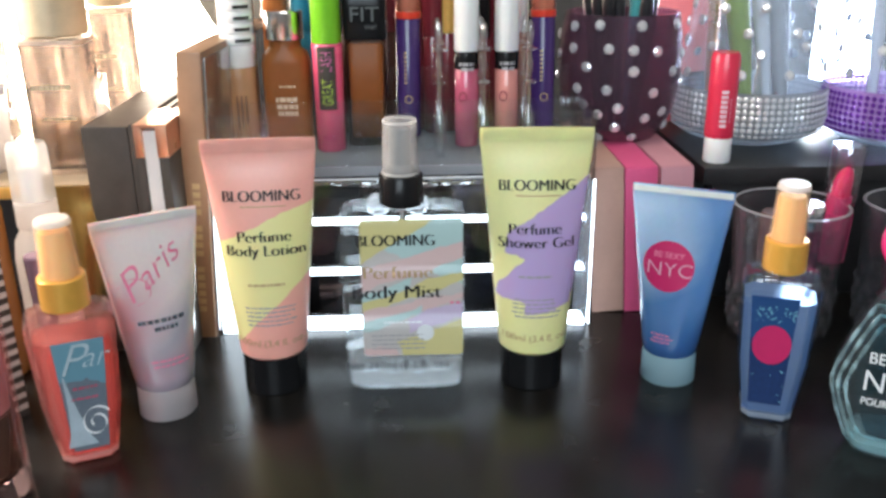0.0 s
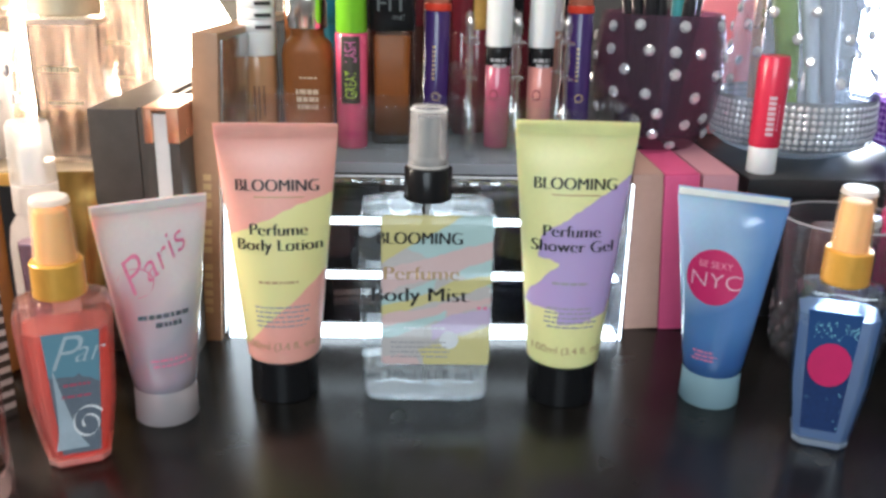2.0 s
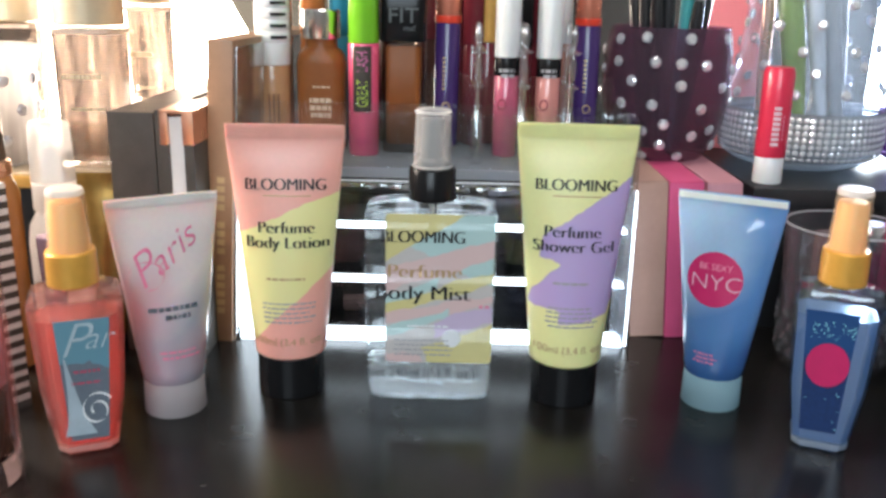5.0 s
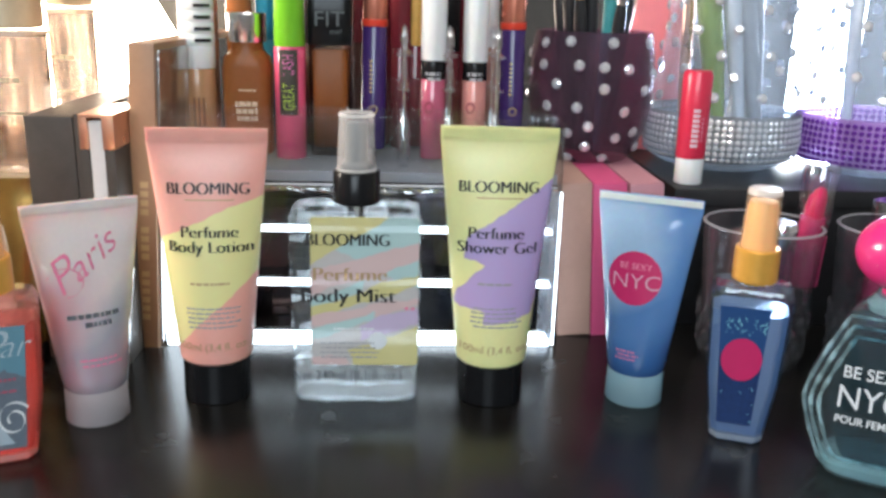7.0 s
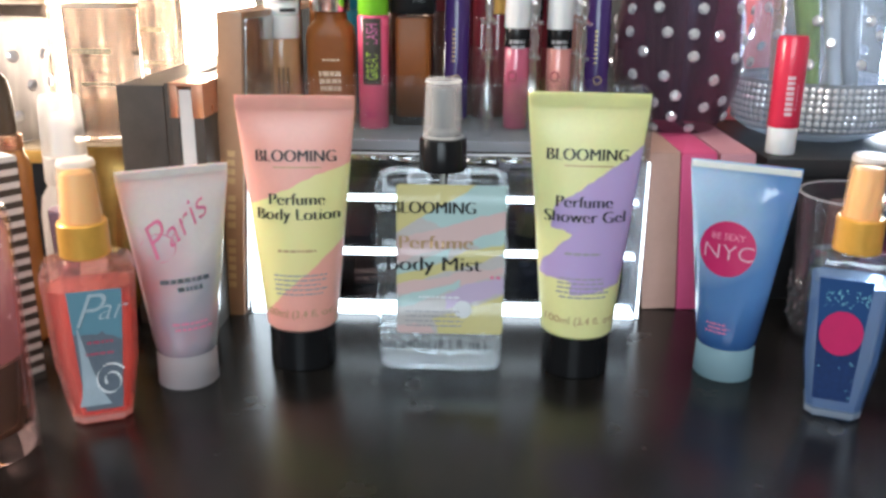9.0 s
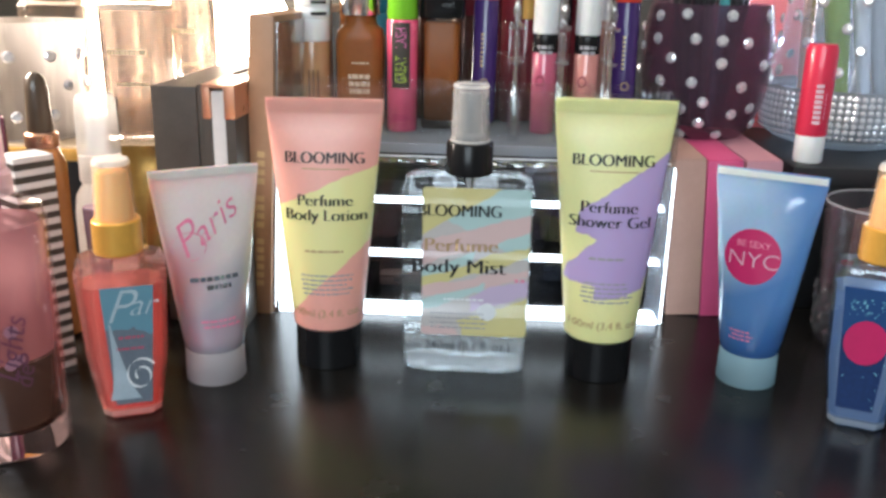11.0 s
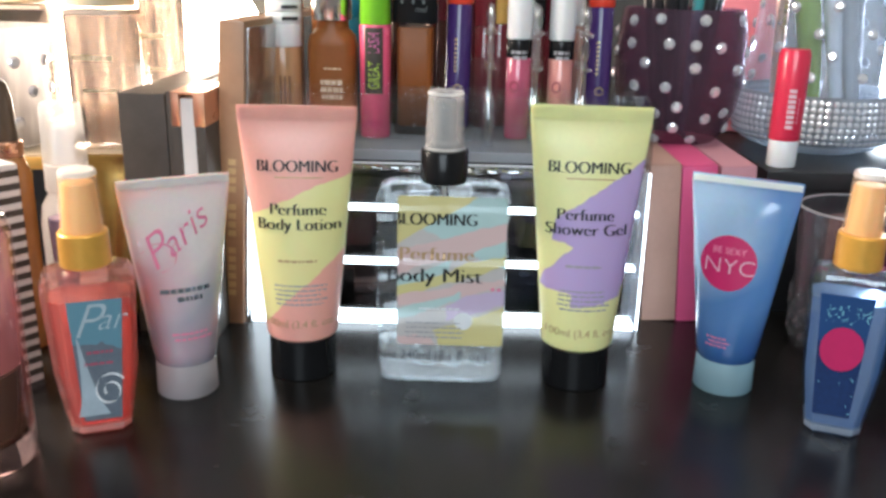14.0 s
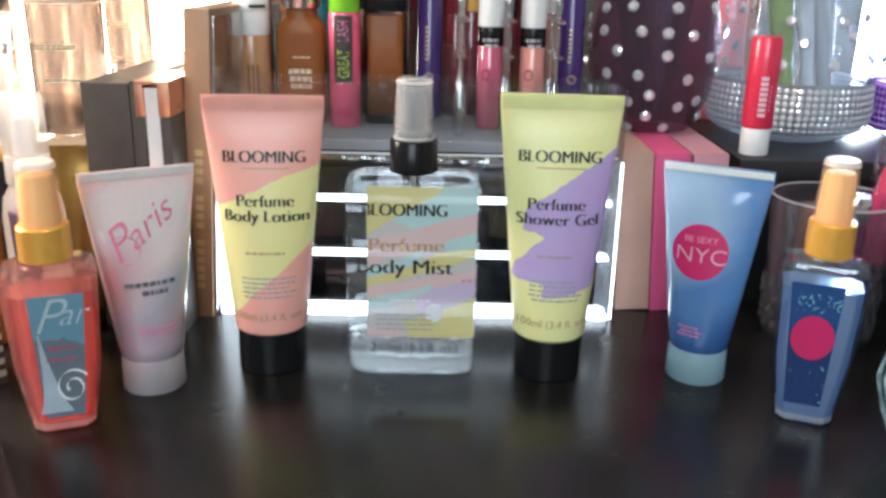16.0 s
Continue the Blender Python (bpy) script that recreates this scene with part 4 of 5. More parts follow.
# lip glosses
purple = paint("purple_gloss", (0.050, 0.022, 0.125), 0.22, coat=0.25, var=0.08)
orange = paint("coral_cap", (0.80, 0.13, 0.05), 0.25, coat=0.3, var=0.05)
for x, y, ln in ((0.0295, 0.6640, 0.6), (0.1288, 0.6660, -0.8)):
    g = stick("lip_gloss", (x, y, TZ + 0.0036), "purple lip gloss with a shiny coral cap", "lip gloss", [
        ("barrel", [(0.0080, 0), (0.0088, 0.001), (0.0088, 0.0845), (0.0084, 0.0852)], purple, "glossy purple barrel"),
        ("band", [(0.0090, 0.0853), (0.0092, 0.0860), (0.0092, 0.0895), (0.0088, 0.0900)], paint("red_band", (0.75, 0.06, 0.03), 0.3), "red band"),
        ("cap", [(0.0084, 0.0901), (0.0086, 0.0910), (0.0086, 0.128), (0.0078, 0.1295)], paint("coral_metal", (0.85, 0.30, 0.20), 0.25, metal=0.7), "shiny coral cap")], "purple lip glosses", (0, ln, 0))
    bars("small_print", [(-0.003, -0.0012, 0.040 + 0.003 * k, 0.0415 + 0.003 * k) for k in range(8)], disc_front(0.0088), ink_gold, g, cols=1)
    bm = bmesh.new()
    ring = [[bm.verts.new((q * math.cos(t), -0.0092, 0.0285 + q * math.sin(t))) for q in (0.0022, 0.0030)] for t in [2 * math.pi * i / 20 for i in range(20)]]
    for i in range(20):
        a, b = ring[i], ring[(i + 1) % 20]
        bm.faces.new((a[0], a[1], b[1], b[0]))
    part("ring_print", bm, ink_gold, g)
for x, y, col, lab, h in ((0.0712, 0.6480, (0.50, 0.10, 0.17), "rose pink", 0.0035), (0.1000, 0.6500, (0.62, 0.25, 0.22), "salmon pink", 0.0030)):
    g = stick("liquid_lipstick", (x, y, TZ + 0.0001), lab + " liquid lipstick with a white cap", "lipstick", [
        ("barrel", [(0.0078, 0), (0.0085, 0.001), (0.0085, 0.0510 + h), (0.0082, 0.0515 + h)], paint(lab.replace(" ", "_") + "_gloss", col, 0.15, coat=0.6, var=0.06), lab + " barrel"),
        ("band", [(0.0084, 0.0516 + h), (0.0086, 0.0520 + h), (0.0086, 0.0635 + h), (0.0084, 0.0640 + h)], black_plastic, "black band"),
        ("cap", [(0.0084, 0.0641 + h), (0.0087, 0.0650 + h), (0.0087, 0.115), (0.0080, 0.1165)], white_plastic, "matt white cap")], "white capped liquid lipsticks")
    bars("small_print", small_print(-0.006, 0.006, 0.0600, 2, 0.0035, 0.0022, 51), disc_front(0.0086), ink_grey, g, cols=1)
    bm = bmesh.new()
    ring = [[bm.verts.new((-0.003 + q * 0.8 * math.cos(t), -0.0088, 0.036 + q * math.sin(t))) for q in (0.0028, 0.0038)] for t in [2 * math.pi * i / 20 for i in range(20)]]
    for i in range(20):
        a, b = ring[i], ring[(i + 1) % 20]
        bm.faces.new((a[0], a[1], b[1], b[0]))
    part("ring_print", bm, paint("dark_red_ink", (0.22, 0.03, 0.06), 0.4, bump=0), g)
# the row behind
wine = paint("wine_gloss", (0.16, 0.02, 0.03), 0.15, coat=0.6, var=0.1)
brown_gloss = paint("brown_gloss", (0.07, 0.025, 0.02), 0.25, var=0.15)
for x, y, mt, h, cap_mt, lab in ((-0.0150, 0.7000, brown_gloss, 0.118, black_plastic, "dark brown lip gloss with black cap"), (0.0135, 0.6980, brown_gloss, 0.120, wine, "dark brown lip gloss with wine cap"), (0.0340, 0.7020, wine, 0.112, wine, "dark wine red lip gloss tube"), (0.0990, 0.7060, wine, 0.118, wine, "dark wine red lip gloss tube"), (0.1290, 0.7060, brown_gloss, 0.116, black_plastic, "dark brown lip gloss with black cap"), (0.0720, 0.7040, brown_gloss, 0.120, wine, "dark brown lip gloss with wine cap"), (0.0485, 0.693, wine, 0.115, wine, "dark wine red lip gloss tube"), (0.0600, 0.700, wine, 0.118, gold, "dark wine red lip gloss with gold cap"), (0.0845, 0.697, wine, 0.112, black_plastic, "dark wine red lip gloss with black cap"), (0.1130, 0.700, paint("nude_gloss", (0.45, 0.22, 0.17), 0.2, coat=0.5), 0.118, white_plastic, "nude lip gloss with a white cap")):
    stick("lip_gloss", (x, y, TZ + 0.0001), lab, "lip gloss", [("barrel", [(0.0070, 0), (0.0078, 0.001), (0.0078, h * 0.62), (0.0074, h * 0.63)], mt, ""), ("cap", [(0.0078, h * 0.632), (0.0080, h * 0.64), (0.0078, h), (0.0070, h + 0.001)], cap_mt, "")], "lip glosses in the back row")
for x, y, mt, lab in ((-0.0700, 0.704, paint("orange_bottle", (0.50, 0.17, 0.05), 0.25, coat=0.4), "orange brown makeup tube"), (-0.0490, 0.706, paint("teal_plastic", (0.02, 0.22, 0.33), 0.3), "teal blue makeup tube"), (-0.0360, 0.700, gold, "slim gold makeup pencil in the tray"), (-0.0960, 0.708, paint("brown_bottle", (0.25, 0.12, 0.06), 0.3), "brown makeup tube in the tray")):
    rr = 0.0045 if "slim" in lab else 0.0095
    stick("makeup_tube", (x, y, TZ + 0.0001), lab, "makeup tube", [("barrel", [(rr * 0.95, 0), (rr, 0.001), (rr, 0.075), (rr * 0.95, 0.076)], mt, ""), ("cap", [(rr * 0.97, 0.0762), (rr, 0.077), (rr * 0.97, 0.130), (rr * 0.8, 0.132)], mt, "")], "makeup tubes in the back row")

# ---------------------------------------------------------------- boxes and palettes against the organizer
def carton(name, m, sx, sy, sz, material, label, category="box"):
    ob = thing(name, m, label, category)
    part("carton", box(sx, sy, sz - 0.0008, (sx / 2, sy / 2, 0), 0.0008), material, ob)
    part("flap", box(sx - 0.001, sy - 0.001, 0.0006, (sx / 2, sy / 2, sz - 0.0007), 0.0002), material, ob)
    return ob


beige = paint("beige_card", (0.50, 0.30, 0.24), 0.5, var=0.08, scale=30, bump=0.08)
pinkc = paint("bright_pink_card", (0.72, 0.10, 0.24), 0.45, var=0.06, scale=30, bump=0.08)
palep = paint("pale_pink_card", (0.58, 0.28, 0.32), 0.5, var=0.06, scale=30, bump=0.08)
for x, mt, nm, lab in ((0.1600, beige, "perfume_box", "beige card box standing on edge"), (0.1835, pinkc, "perfume_box", "bright pink card box standing on edge"), (0.2085, palep, "perfume_box", "dusty pink card box standing on edge")):
    carton(nm, pose(x, 0.5990, 0.0, 0, -3.2, 0) @ pose(0, 0, 0.0), 0.0228, 0.150, 0.1085, mt, lab)

# tan palette that leans on the organizer
tanc = paint("tan_card", (0.38, 0.22, 0.13), 0.35, var=0.12, scale=25, bump=0.06, coat=0.2)
pal = thing("eyeshadow_palette", pose(-0.1205, 0.5740, 0.0, 0, 2.8, -3), "tall tan eyeshadow palette leaning on the organizer", "palette")
part("case", box(0.0160, 0.200, 0.195, (0.0055, 0.100, 0.0), 0.0012), tanc, pal)
part("cover_sheet", box(0.0015, 0.194, 0.188, (0.0146, 0.100, 0.003), 0.0004), paint("grey_foil", (0.55, 0.54, 0.53), 0.16, metal=0.85, var=0.3, scale=14, bump=0.9), pal, "shiny grey foil side")
bars("brand_print", [(0.0035, 0.0085, 0.020 + 0.0058 * k, 0.0240 + 0.0058 * k) for k in range(16) if k not in (6, 11)], lambda x, z: 0.0, paint("pale_gold_ink", (0.55, 0.38, 0.20), 0.4, bump=0), pal, cols=1)

# the two dark palettes beside it, on edge
bk = thing("eyeshadow_palette", pose(-0.1712, 0.5560, 0.0, 0, 0, -1), "black eyeshadow palette standing on its edge", "palette")
part("case", box(0.0285, 0.200, 0.1525, (0.01425, 0.100, 0), 0.0016), black_matt, bk)
part("lid", box(0.0040, 0.200, 0.1540, (0.0308, 0.100, 0), 0.0012), black_matt, bk)
part("hinge", box(0.0010, 0.196, 0.1500, (0.0285, 0.100, 0.001), 0.0003), paint("dark_groove", (0.008, 0.008, 0.008), 0.6), bk)
b2 = thing("book_palette", pose(-0.1362, 0.5470, 0.0, 0, 0, -1), "black book palette with white leaves and rose gold corners", "palette")
part("cover", box(0.0042, 0.160, 0.1530, (0.0021, 0.080, 0), 0.0008), black_matt, b2)
part("cover", box(0.0062, 0.160, 0.1530, (0.0163, 0.080, 0), 0.0008), black_matt, b2)
part("leaves", box(0.0088, 0.157, 0.1500, (0.0087, 0.081, 0.001), 0.0003), paint("white_card", (0.72, 0.70, 0.68), 0.6, var=0.06), b2, "white card leaves")
for x, sx in ((0.0021, 0.0048), (0.0163, 0.0068)):
    part("corner", box(sx, 0.050, 0.0190, (x, 0.0245, 0.1348), 0.0006), rose_gold, b2, "rose gold corner")
part("corner", box(0.0200, 0.050, 0.0020, (0.0098, 0.0245, 0.1532), 0.0005), rose_gold, b2, "rose gold corner")

# ---------------------------------------------------------------- riser and jars at the back, cool side
riser_black = paint("black_riser_lacquer", (0.015, 0.015, 0.016), 0.42, var=0.3, scale=25, bump=0.03)
rz = 0.1030
riser = thing("display_riser", pose(0.2375, 0.6130, 0), "low black lacquered riser on the dressing table", "riser")
part("top_board", box(0.42, 0.26, 0.012, (0.21, 0.13, rz - 0.012), 0.0012), riser_black, riser)
part("front_board", box(0.40, 0.010, rz - 0.0125, (0.21, 0.016, 0), 0.001), riser_black, riser)
for x in (0.008, 0.412):
    part("side_board", box(0.012, 0.23, rz - 0.0125, (x, 0.140, 0), 0.001), riser_black, riser)


def gem(r=0.0037):
    return lathe([(0, 0), (r, 0), (r, r * 0.25), (r * 0.62, r * 0.55), (0, r * 0.60)], 10)


gem_mesh = finish("rhinestone", gem(), paint("rhinestone_bright_facet", (0.92, 0.93, 0.95), 0.10, metal=0.5, var=0.05, bump=0), angle=10)
gem_mesh.materials.append(frosted("rhinestone_dull_facet", (0.66, 0.65, 0.70), 0.60, 0.05))
# sparkle painted in: table and every other facet bright, the rest dull
for poly in gem_mesh.polygons:
    poly.material_index = 0 if poly.normal.z > 0.9 or poly.index % 2 == 0 else 1


def stud(parent, at, normal, s=1.0):
    ob = new("rhinestone", gem_mesh)
    ob.parent = parent
    ob.matrix_local = Matrix.Translation(at) @ Vector(normal).to_track_quat("Z", "Y").to_matrix().to_4x4() @ Matrix.Scale(s, 4)
    return ob


def wall_at(profile, z):
    for (r0, z0), (r1, z1) in zip(profile, profile[1:]):
        if z0 <= z <= z1:
            k = (z - z0) / (z1 - z0)
            return r0 + (r1 - r0) * k, (r1 - r0) / (z1 - z0)
    return profile[-1][0], 0.0


def brush(at, tip, handle, ferrule, hair, label, group, r=0.0032):
    """A makeup brush in a jar: handle down, hair up."""
    p, q = Vector(at), Vector(tip)
    d = q - p
    m = Matrix.Translation(p) @ d.to_track_quat("Z", "Y").to_matrix().to_4x4()
    ob = thing("makeup_brush", m, label, "brush", group)
    n = d.length
    part("handle", lathe([(0, 0), (r * 0.5, 0.001), (r, n * 0.35), (r * 1.15, n * 0.62), (r * 0.9, n * 0.70), (0, n * 0.70)], 14), handle, ob)
    part("ferrule", lathe([(0, n * 0.701), (r * 0.95, n * 0.701), (r * 1.2, n * 0.84), (0, n * 0.84)], 14), ferrule, ob)
    part("bristles", lathe([(0, n * 0.8405), (r * 1.15, n * 0.8405), (r * 1.9, n * 0.93), (r * 1.2, n * 0.985), (0, n)], 14), hair, ob)
    return ob


# plum frosted bowl with rhinestones, on the card boxes
BX, BY, BZ = 0.1930, 0.7020, 0.1085
bowl_prof = [(0.0300, 0.0), (0.0375, 0.010), (0.0435, 0.026), (0.0465, 0.044), (0.0470, 0.060), (0.0458, 0.078), (0.0430, 0.095)]
bowl = thing("brush_bowl", pose(BX, BY, BZ), "plum frosted glass bowl studded with rhinestones", "bowl")
plum = watery("plum_glass", (0.56, 0.40, 0.50), 0.12, 0.17, rough=0.2, wave=0.05)
part("bowl", lathe([(0, 0.0)] + bowl_prof + [(0.0410, 0.095)] + [(a - 0.002, z) for a, z in bowl_prof[::-1][1:-1]] + [(0, 0.004)], 48), plum, bowl)
# front rhinestones placed to fit the camera's view: degrees round, millimetres up; the far side follows in loose rows
for turn, up in ((-123, 88.4), (-84, 88), (-113, 72), (-91, 71.3), (-68, 70), (-133, 58.4), (-90, 56.3), (-47, 54.5), (-113, 42.5), (-69, 40), (-143, 42), (-137, 30.5), (-122, 23.5), (-102, 29), (-73, 20.7), (-53, 24.6), (-104, 13.6), (-126, 4.4), (-82, 5.1), (-150, 71), (-152, 86.4), (-40, 87.9), (-28, 66), (-22, 44), (-34, 12)):
    rr, slope = wall_at(bowl_prof, up / 1000)
    c, q = math.cos(radians(turn)), math.sin(radians(turn))
    stud(bowl, (rr * c, rr * q, up / 1000), (c, q, -slope), 1.08)
rnd = random.Random(77)
for row, z in enumerate((0.012, 0.028, 0.045, 0.062, 0.080)):
    for k in range(5):
        t = radians(5 + 40 * k + 20 * (row % 2) + rnd.uniform(-6, 6))
        zz = z + rnd.uniform(-0.003, 0.003)
        rr, slope = wall_at(bowl_prof, zz)
        stud(bowl, (rr * math.cos(t), rr * math.sin(t), zz), (math.cos(t), math.sin(t), -slope), rnd.uniform(0.9, 1.1))
dark_handle = paint("dark_handle", (0.02, 0.02, 0.022), 0.3, coat=0.4)
teal_handle = paint("teal_handle", (0.08, 0.40, 0.40), 0.3, coat=0.3)
hair_dark, hair_tan = paint("dark_bristle", (0.05, 0.035, 0.03), 0.8, var=0.4, scale=400), paint("tan_bristle", (0.40, 0.26, 0.16), 0.8, var=0.3, scale=400)
for dx, dy, tx, ty, n, h, f in ((-0.020, -0.012, -0.030, -0.016, 0.19, dark_handle, silver), (-0.004, -0.018, -0.010, -0.022, 0.18, dark_handle, silver), (0.008, -0.010, 0.010, -0.016, 0.19, teal_handle, silver), (0.018, -0.012, 0.026, -0.014, 0.17, dark_handle, silver), (0.004, 0.010, 0.034, 0.000, 0.18, dark_handle, gold), (-0.012, 0.012, -0.026, 0.014, 0.20, rose_gold, gold), (0.014, -0.016, 0.017, -0.024, 0.16, dark_handle, silver), (-0.012, -0.018, -0.020, -0.026, 0.165, dark_handle, gold), (0.020, 0.004, 0.032, -0.010, 0.19, rose_gold, gold), (-0.022, 0.000, -0.036, -0.004, 0.175, dark_handle, silver)):
    brush((BX + dx * 0.6, BY + dy * 0.6, BZ + 0.006), (BX + tx, BY + ty, BZ + n), h, f, hair_dark, "slim makeup brush standing in the plum bowl", "brushes in the plum bowl", 0.0042)

# coral hand mirror behind the bowl
coral = paint("coral_plastic", (0.88, 0.25, 0.28), 0.35, var=0.05, scale=20, bump=0.02, sss=0.1)
hm = thing("hair_brush", pose(0.2590, 0.7720, rz + 0.0005, -4, 2, 0), "coral pink paddle brush standing upright", "brush")
sec = [(0.034, 0.0), (0.036, 0.002), (0.0355, 0.030), (0.033, 0.060), (0.030, 0.095), (0.032, 0.130), (0.031, 0.165), (0.022, 0.190), (0.008, 0.198)]
part("paddle", loft([oval(a, 0.008 if z > 0.05 else 0.0085, z, 32, 2.6) for a, z in sec]), coral, hm)
part("cushion", loft([oval(0.02, 0.001, 0.0885, 24), oval(0.022, 0.002, 0.1, 24), oval(0.026, 0.003, 0.135, 24), oval(0.018, 0.002, 0.180, 24)]), coral, hm, m=pose(0, 0.0085, 0))


def jewelled_glass(x, y, r, h, band_mat, band_label, label, top, rows=7, z0=0.012):
    """A tall clear glass with studs and a rhinestone band round its foot."""
    prof = [(r * 0.62, 0.0), (r * 0.80, 0.004), (r * 0.96, 0.012), (r, 0.022), (r * 0.97, 0.050), (top + (r - top) * 0.35, h * 0.6), (top, h)]
    ob = thing("brush_glass", pose(x, y, rz + 0.0003), label, "glass", "jewelled brush glasses")
    # milk put into the clear glass for the lamp's bloom, most in the foot
    part("glass", lathe([(0, 0.0)] + prof + [(top - 0.0018, h)] + [(a - 0.0018, z) for a, z in prof[::-1][1:-1]] + [(0, 0.005)], 56), frosted("bloom_vase_glass", (0.93, 0.96, 1.0), 0.07, 0.08), ob)
    part("foot", lathe([(0, 0.0006), (r * 0.60, 0.0006), (r * 0.78, 0.0042), (r * 0.90, 0.0080), (0, 0.0085)], 56), frosted("bloom_foot_glass", (0.88, 0.94, 0.98), 0.55, 0.08, through=0.7), ob, "thick glass foot, whitened for the lamplight in it")
    bm = bmesh.new()
    cnt = int(2 * math.pi * r / 0.0050)
    g = gem(0.0020)
    me = bpy.data.meshes.new("g")
    g.to_mesh(me)
    g.free()
    for k in range(rows):
        zz = z0 + 0.0046 * k
        rr, slope = wall_at(prof, zz)
        for i in range(cnt):
            t = 2 * math.pi * (i + 0.5 * (k % 2) * 0) / cnt
            me2 = me.copy()
            me2.transform(Matrix.Translation((rr * math.cos(t), rr * math.sin(t), zz)) @ Vector((math.cos(t), math.sin(t), -slope)).to_track_quat("Z", "Y").to_matrix().to_4x4())
            bm.from_mesh(me2)
            bpy.data.meshes.remove(me2)
    bpy.data.meshes.remove(me)
    tagged(part("rhinestone_band", bm, band_mat, ob, band_label, angle=10), kind="stuff")
    part("band_backing", lathe([(wall_at(prof, z0 - 0.003)[0] + 0.0003, z0 - 0.003), (r + 0.0004, 0.022), (wall_at(prof, z0 + rows * 0.0046)[0] + 0.0004, z0 + rows * 0.0046)], 56), frosted(band_label.split()[0] + "_mesh", (0.42, 0.43, 0.45) if "silver" in band_label else (0.56, 0.32, 0.64), 0.7), ob)
    rnd = random.Random(int(x * 1000))
    for row, zz in enumerate((0.058, 0.074, 0.090, 0.106, 0.122)):
        for k in range(9):
            t = 2 * math.pi * (k + 0.5 * (row % 2) + rnd.uniform(-0.15, 0.15)) / 9
            z2 = zz + rnd.uniform(-0.004, 0.004)
            rr, slope = wall_at(prof, z2)
            stud(ob, (rr * math.cos(t), rr * math.sin(t), z2), (math.cos(t), math.sin(t), -slope), 1.05)
    return ob


stone_silver = paint("silver_rhinestone", (0.82, 0.84, 0.87), 0.12, metal=0.4, var=0.15, scale=300, bump=0)
stone_purple = paint("purple_rhinestone", (0.20, 0.05, 0.36), 0.12, metal=0.4, var=0.2, scale=300, bump=0)
jewelled_glass(0.2990, 0.7080, 0.0590, 0.135, stone_silver, "silver rhinestone band", "clear glass with studs and a silver rhinestone band", 0.0450)
jewelled_glass(0.4130, 0.6900, 0.0590, 0.135, stone_purple, "purple rhinestone band", "clear glass with studs and a purple rhinestone band", 0.0500)
lime_handle = paint("lime_handle", (0.30, 0.42, 0.10), 0.35, coat=0.3)
grey_handle = paint("grey_handle", (0.42, 0.42, 0.42), 0.4, coat=0.2)
white_handle = paint("white_handle", (0.75, 0.76, 0.78), 0.3, coat=0.3)
for dx, dy, tx, ty, n, h, r in ((-0.006, -0.020, -0.038, -0.016, 0.20, lime_handle, 0.0080), (0.010, -0.024, -0.022, -0.020, 0.20, white_handle, 0.0055), (0.024, -0.018, -0.014, -0.018, 0.21, grey_handle, 0.0065), (0.030, -0.002, 0.002, -0.010, 0.20, grey_handle, 0.0058), (0.026, 0.012, 0.016, 0.000, 0.20, white_handle, 0.0050), (-0.030, 0.004, -0.036, -0.002, 0.18, rose_gold, 0.0040), (0.010, 0.015, 0.030, 0.012, 0.20, white_handle, 0.0050)):
    brush((0.2990 + dx, 0.7080 + dy, rz + 0.009), (0.2990 + tx, 0.7080 + ty, rz + n), h, silver, hair_tan, "makeup brush standing in the silver banded glass", "brushes in the silver banded glass", r)
for dx, dy, tx, ty, n, h, r in ((0.010, -0.020, 0.020, -0.026, 0.20, dark_handle, 0.0045), (0.026, -0.004, 0.034, -0.006, 0.19, rose_gold, 0.0045), (-0.016, 0.012, -0.024, 0.014, 0.20, white_handle, 0.0050)):
    brush((0.4130 + dx, 0.6900 + dy, rz + 0.009), (0.4130 + tx, 0.6900 + ty, rz + n), h, silver, hair_tan, "makeup brush standing in the purple banded glass", "brushes in the purple banded glass", r)

# red lip balm at the edge of the riser
balm = stick("lip_balm", (0.2520, 0.6330, rz + 0.0003), "red lip balm stick standing on its white base", "lip balm", [
    ("base", [(0.0092, 0), (0.0097, 0.0008), (0.0097, 0.0175), (0.0094, 0.0180)], white_plastic, "white twist base"),
    ("cap", [(0.0098, 0.0182), (0.0102, 0.0190), (0.0102, 0.0745), (0.0088, 0.0780)], paint("red_plastic", (0.75, 0.035, 0.085), 0.28, coat=0.3, var=0.05), "bright red cap")])
bars("brand_print", [(-0.0040 + 0.0, 0.0008, 0.0265 + 0.0034 * k, 0.0288 + 0.0034 * k) for k in range(8)], disc_front(0.0102), paint("rosy_white_ink", (0.80, 0.56, 0.62), 0.4, bump=0), balm, cols=2)
bars("small_print", [(0.0026, 0.0036, 0.030 + 0.0030 * k, 0.0320 + 0.0030 * k) for k in range(6)] , disc_front(0.0102), paint("pale_pink_ink", (0.80, 0.30, 0.42), 0.4, bump=0), balm, cols=1)


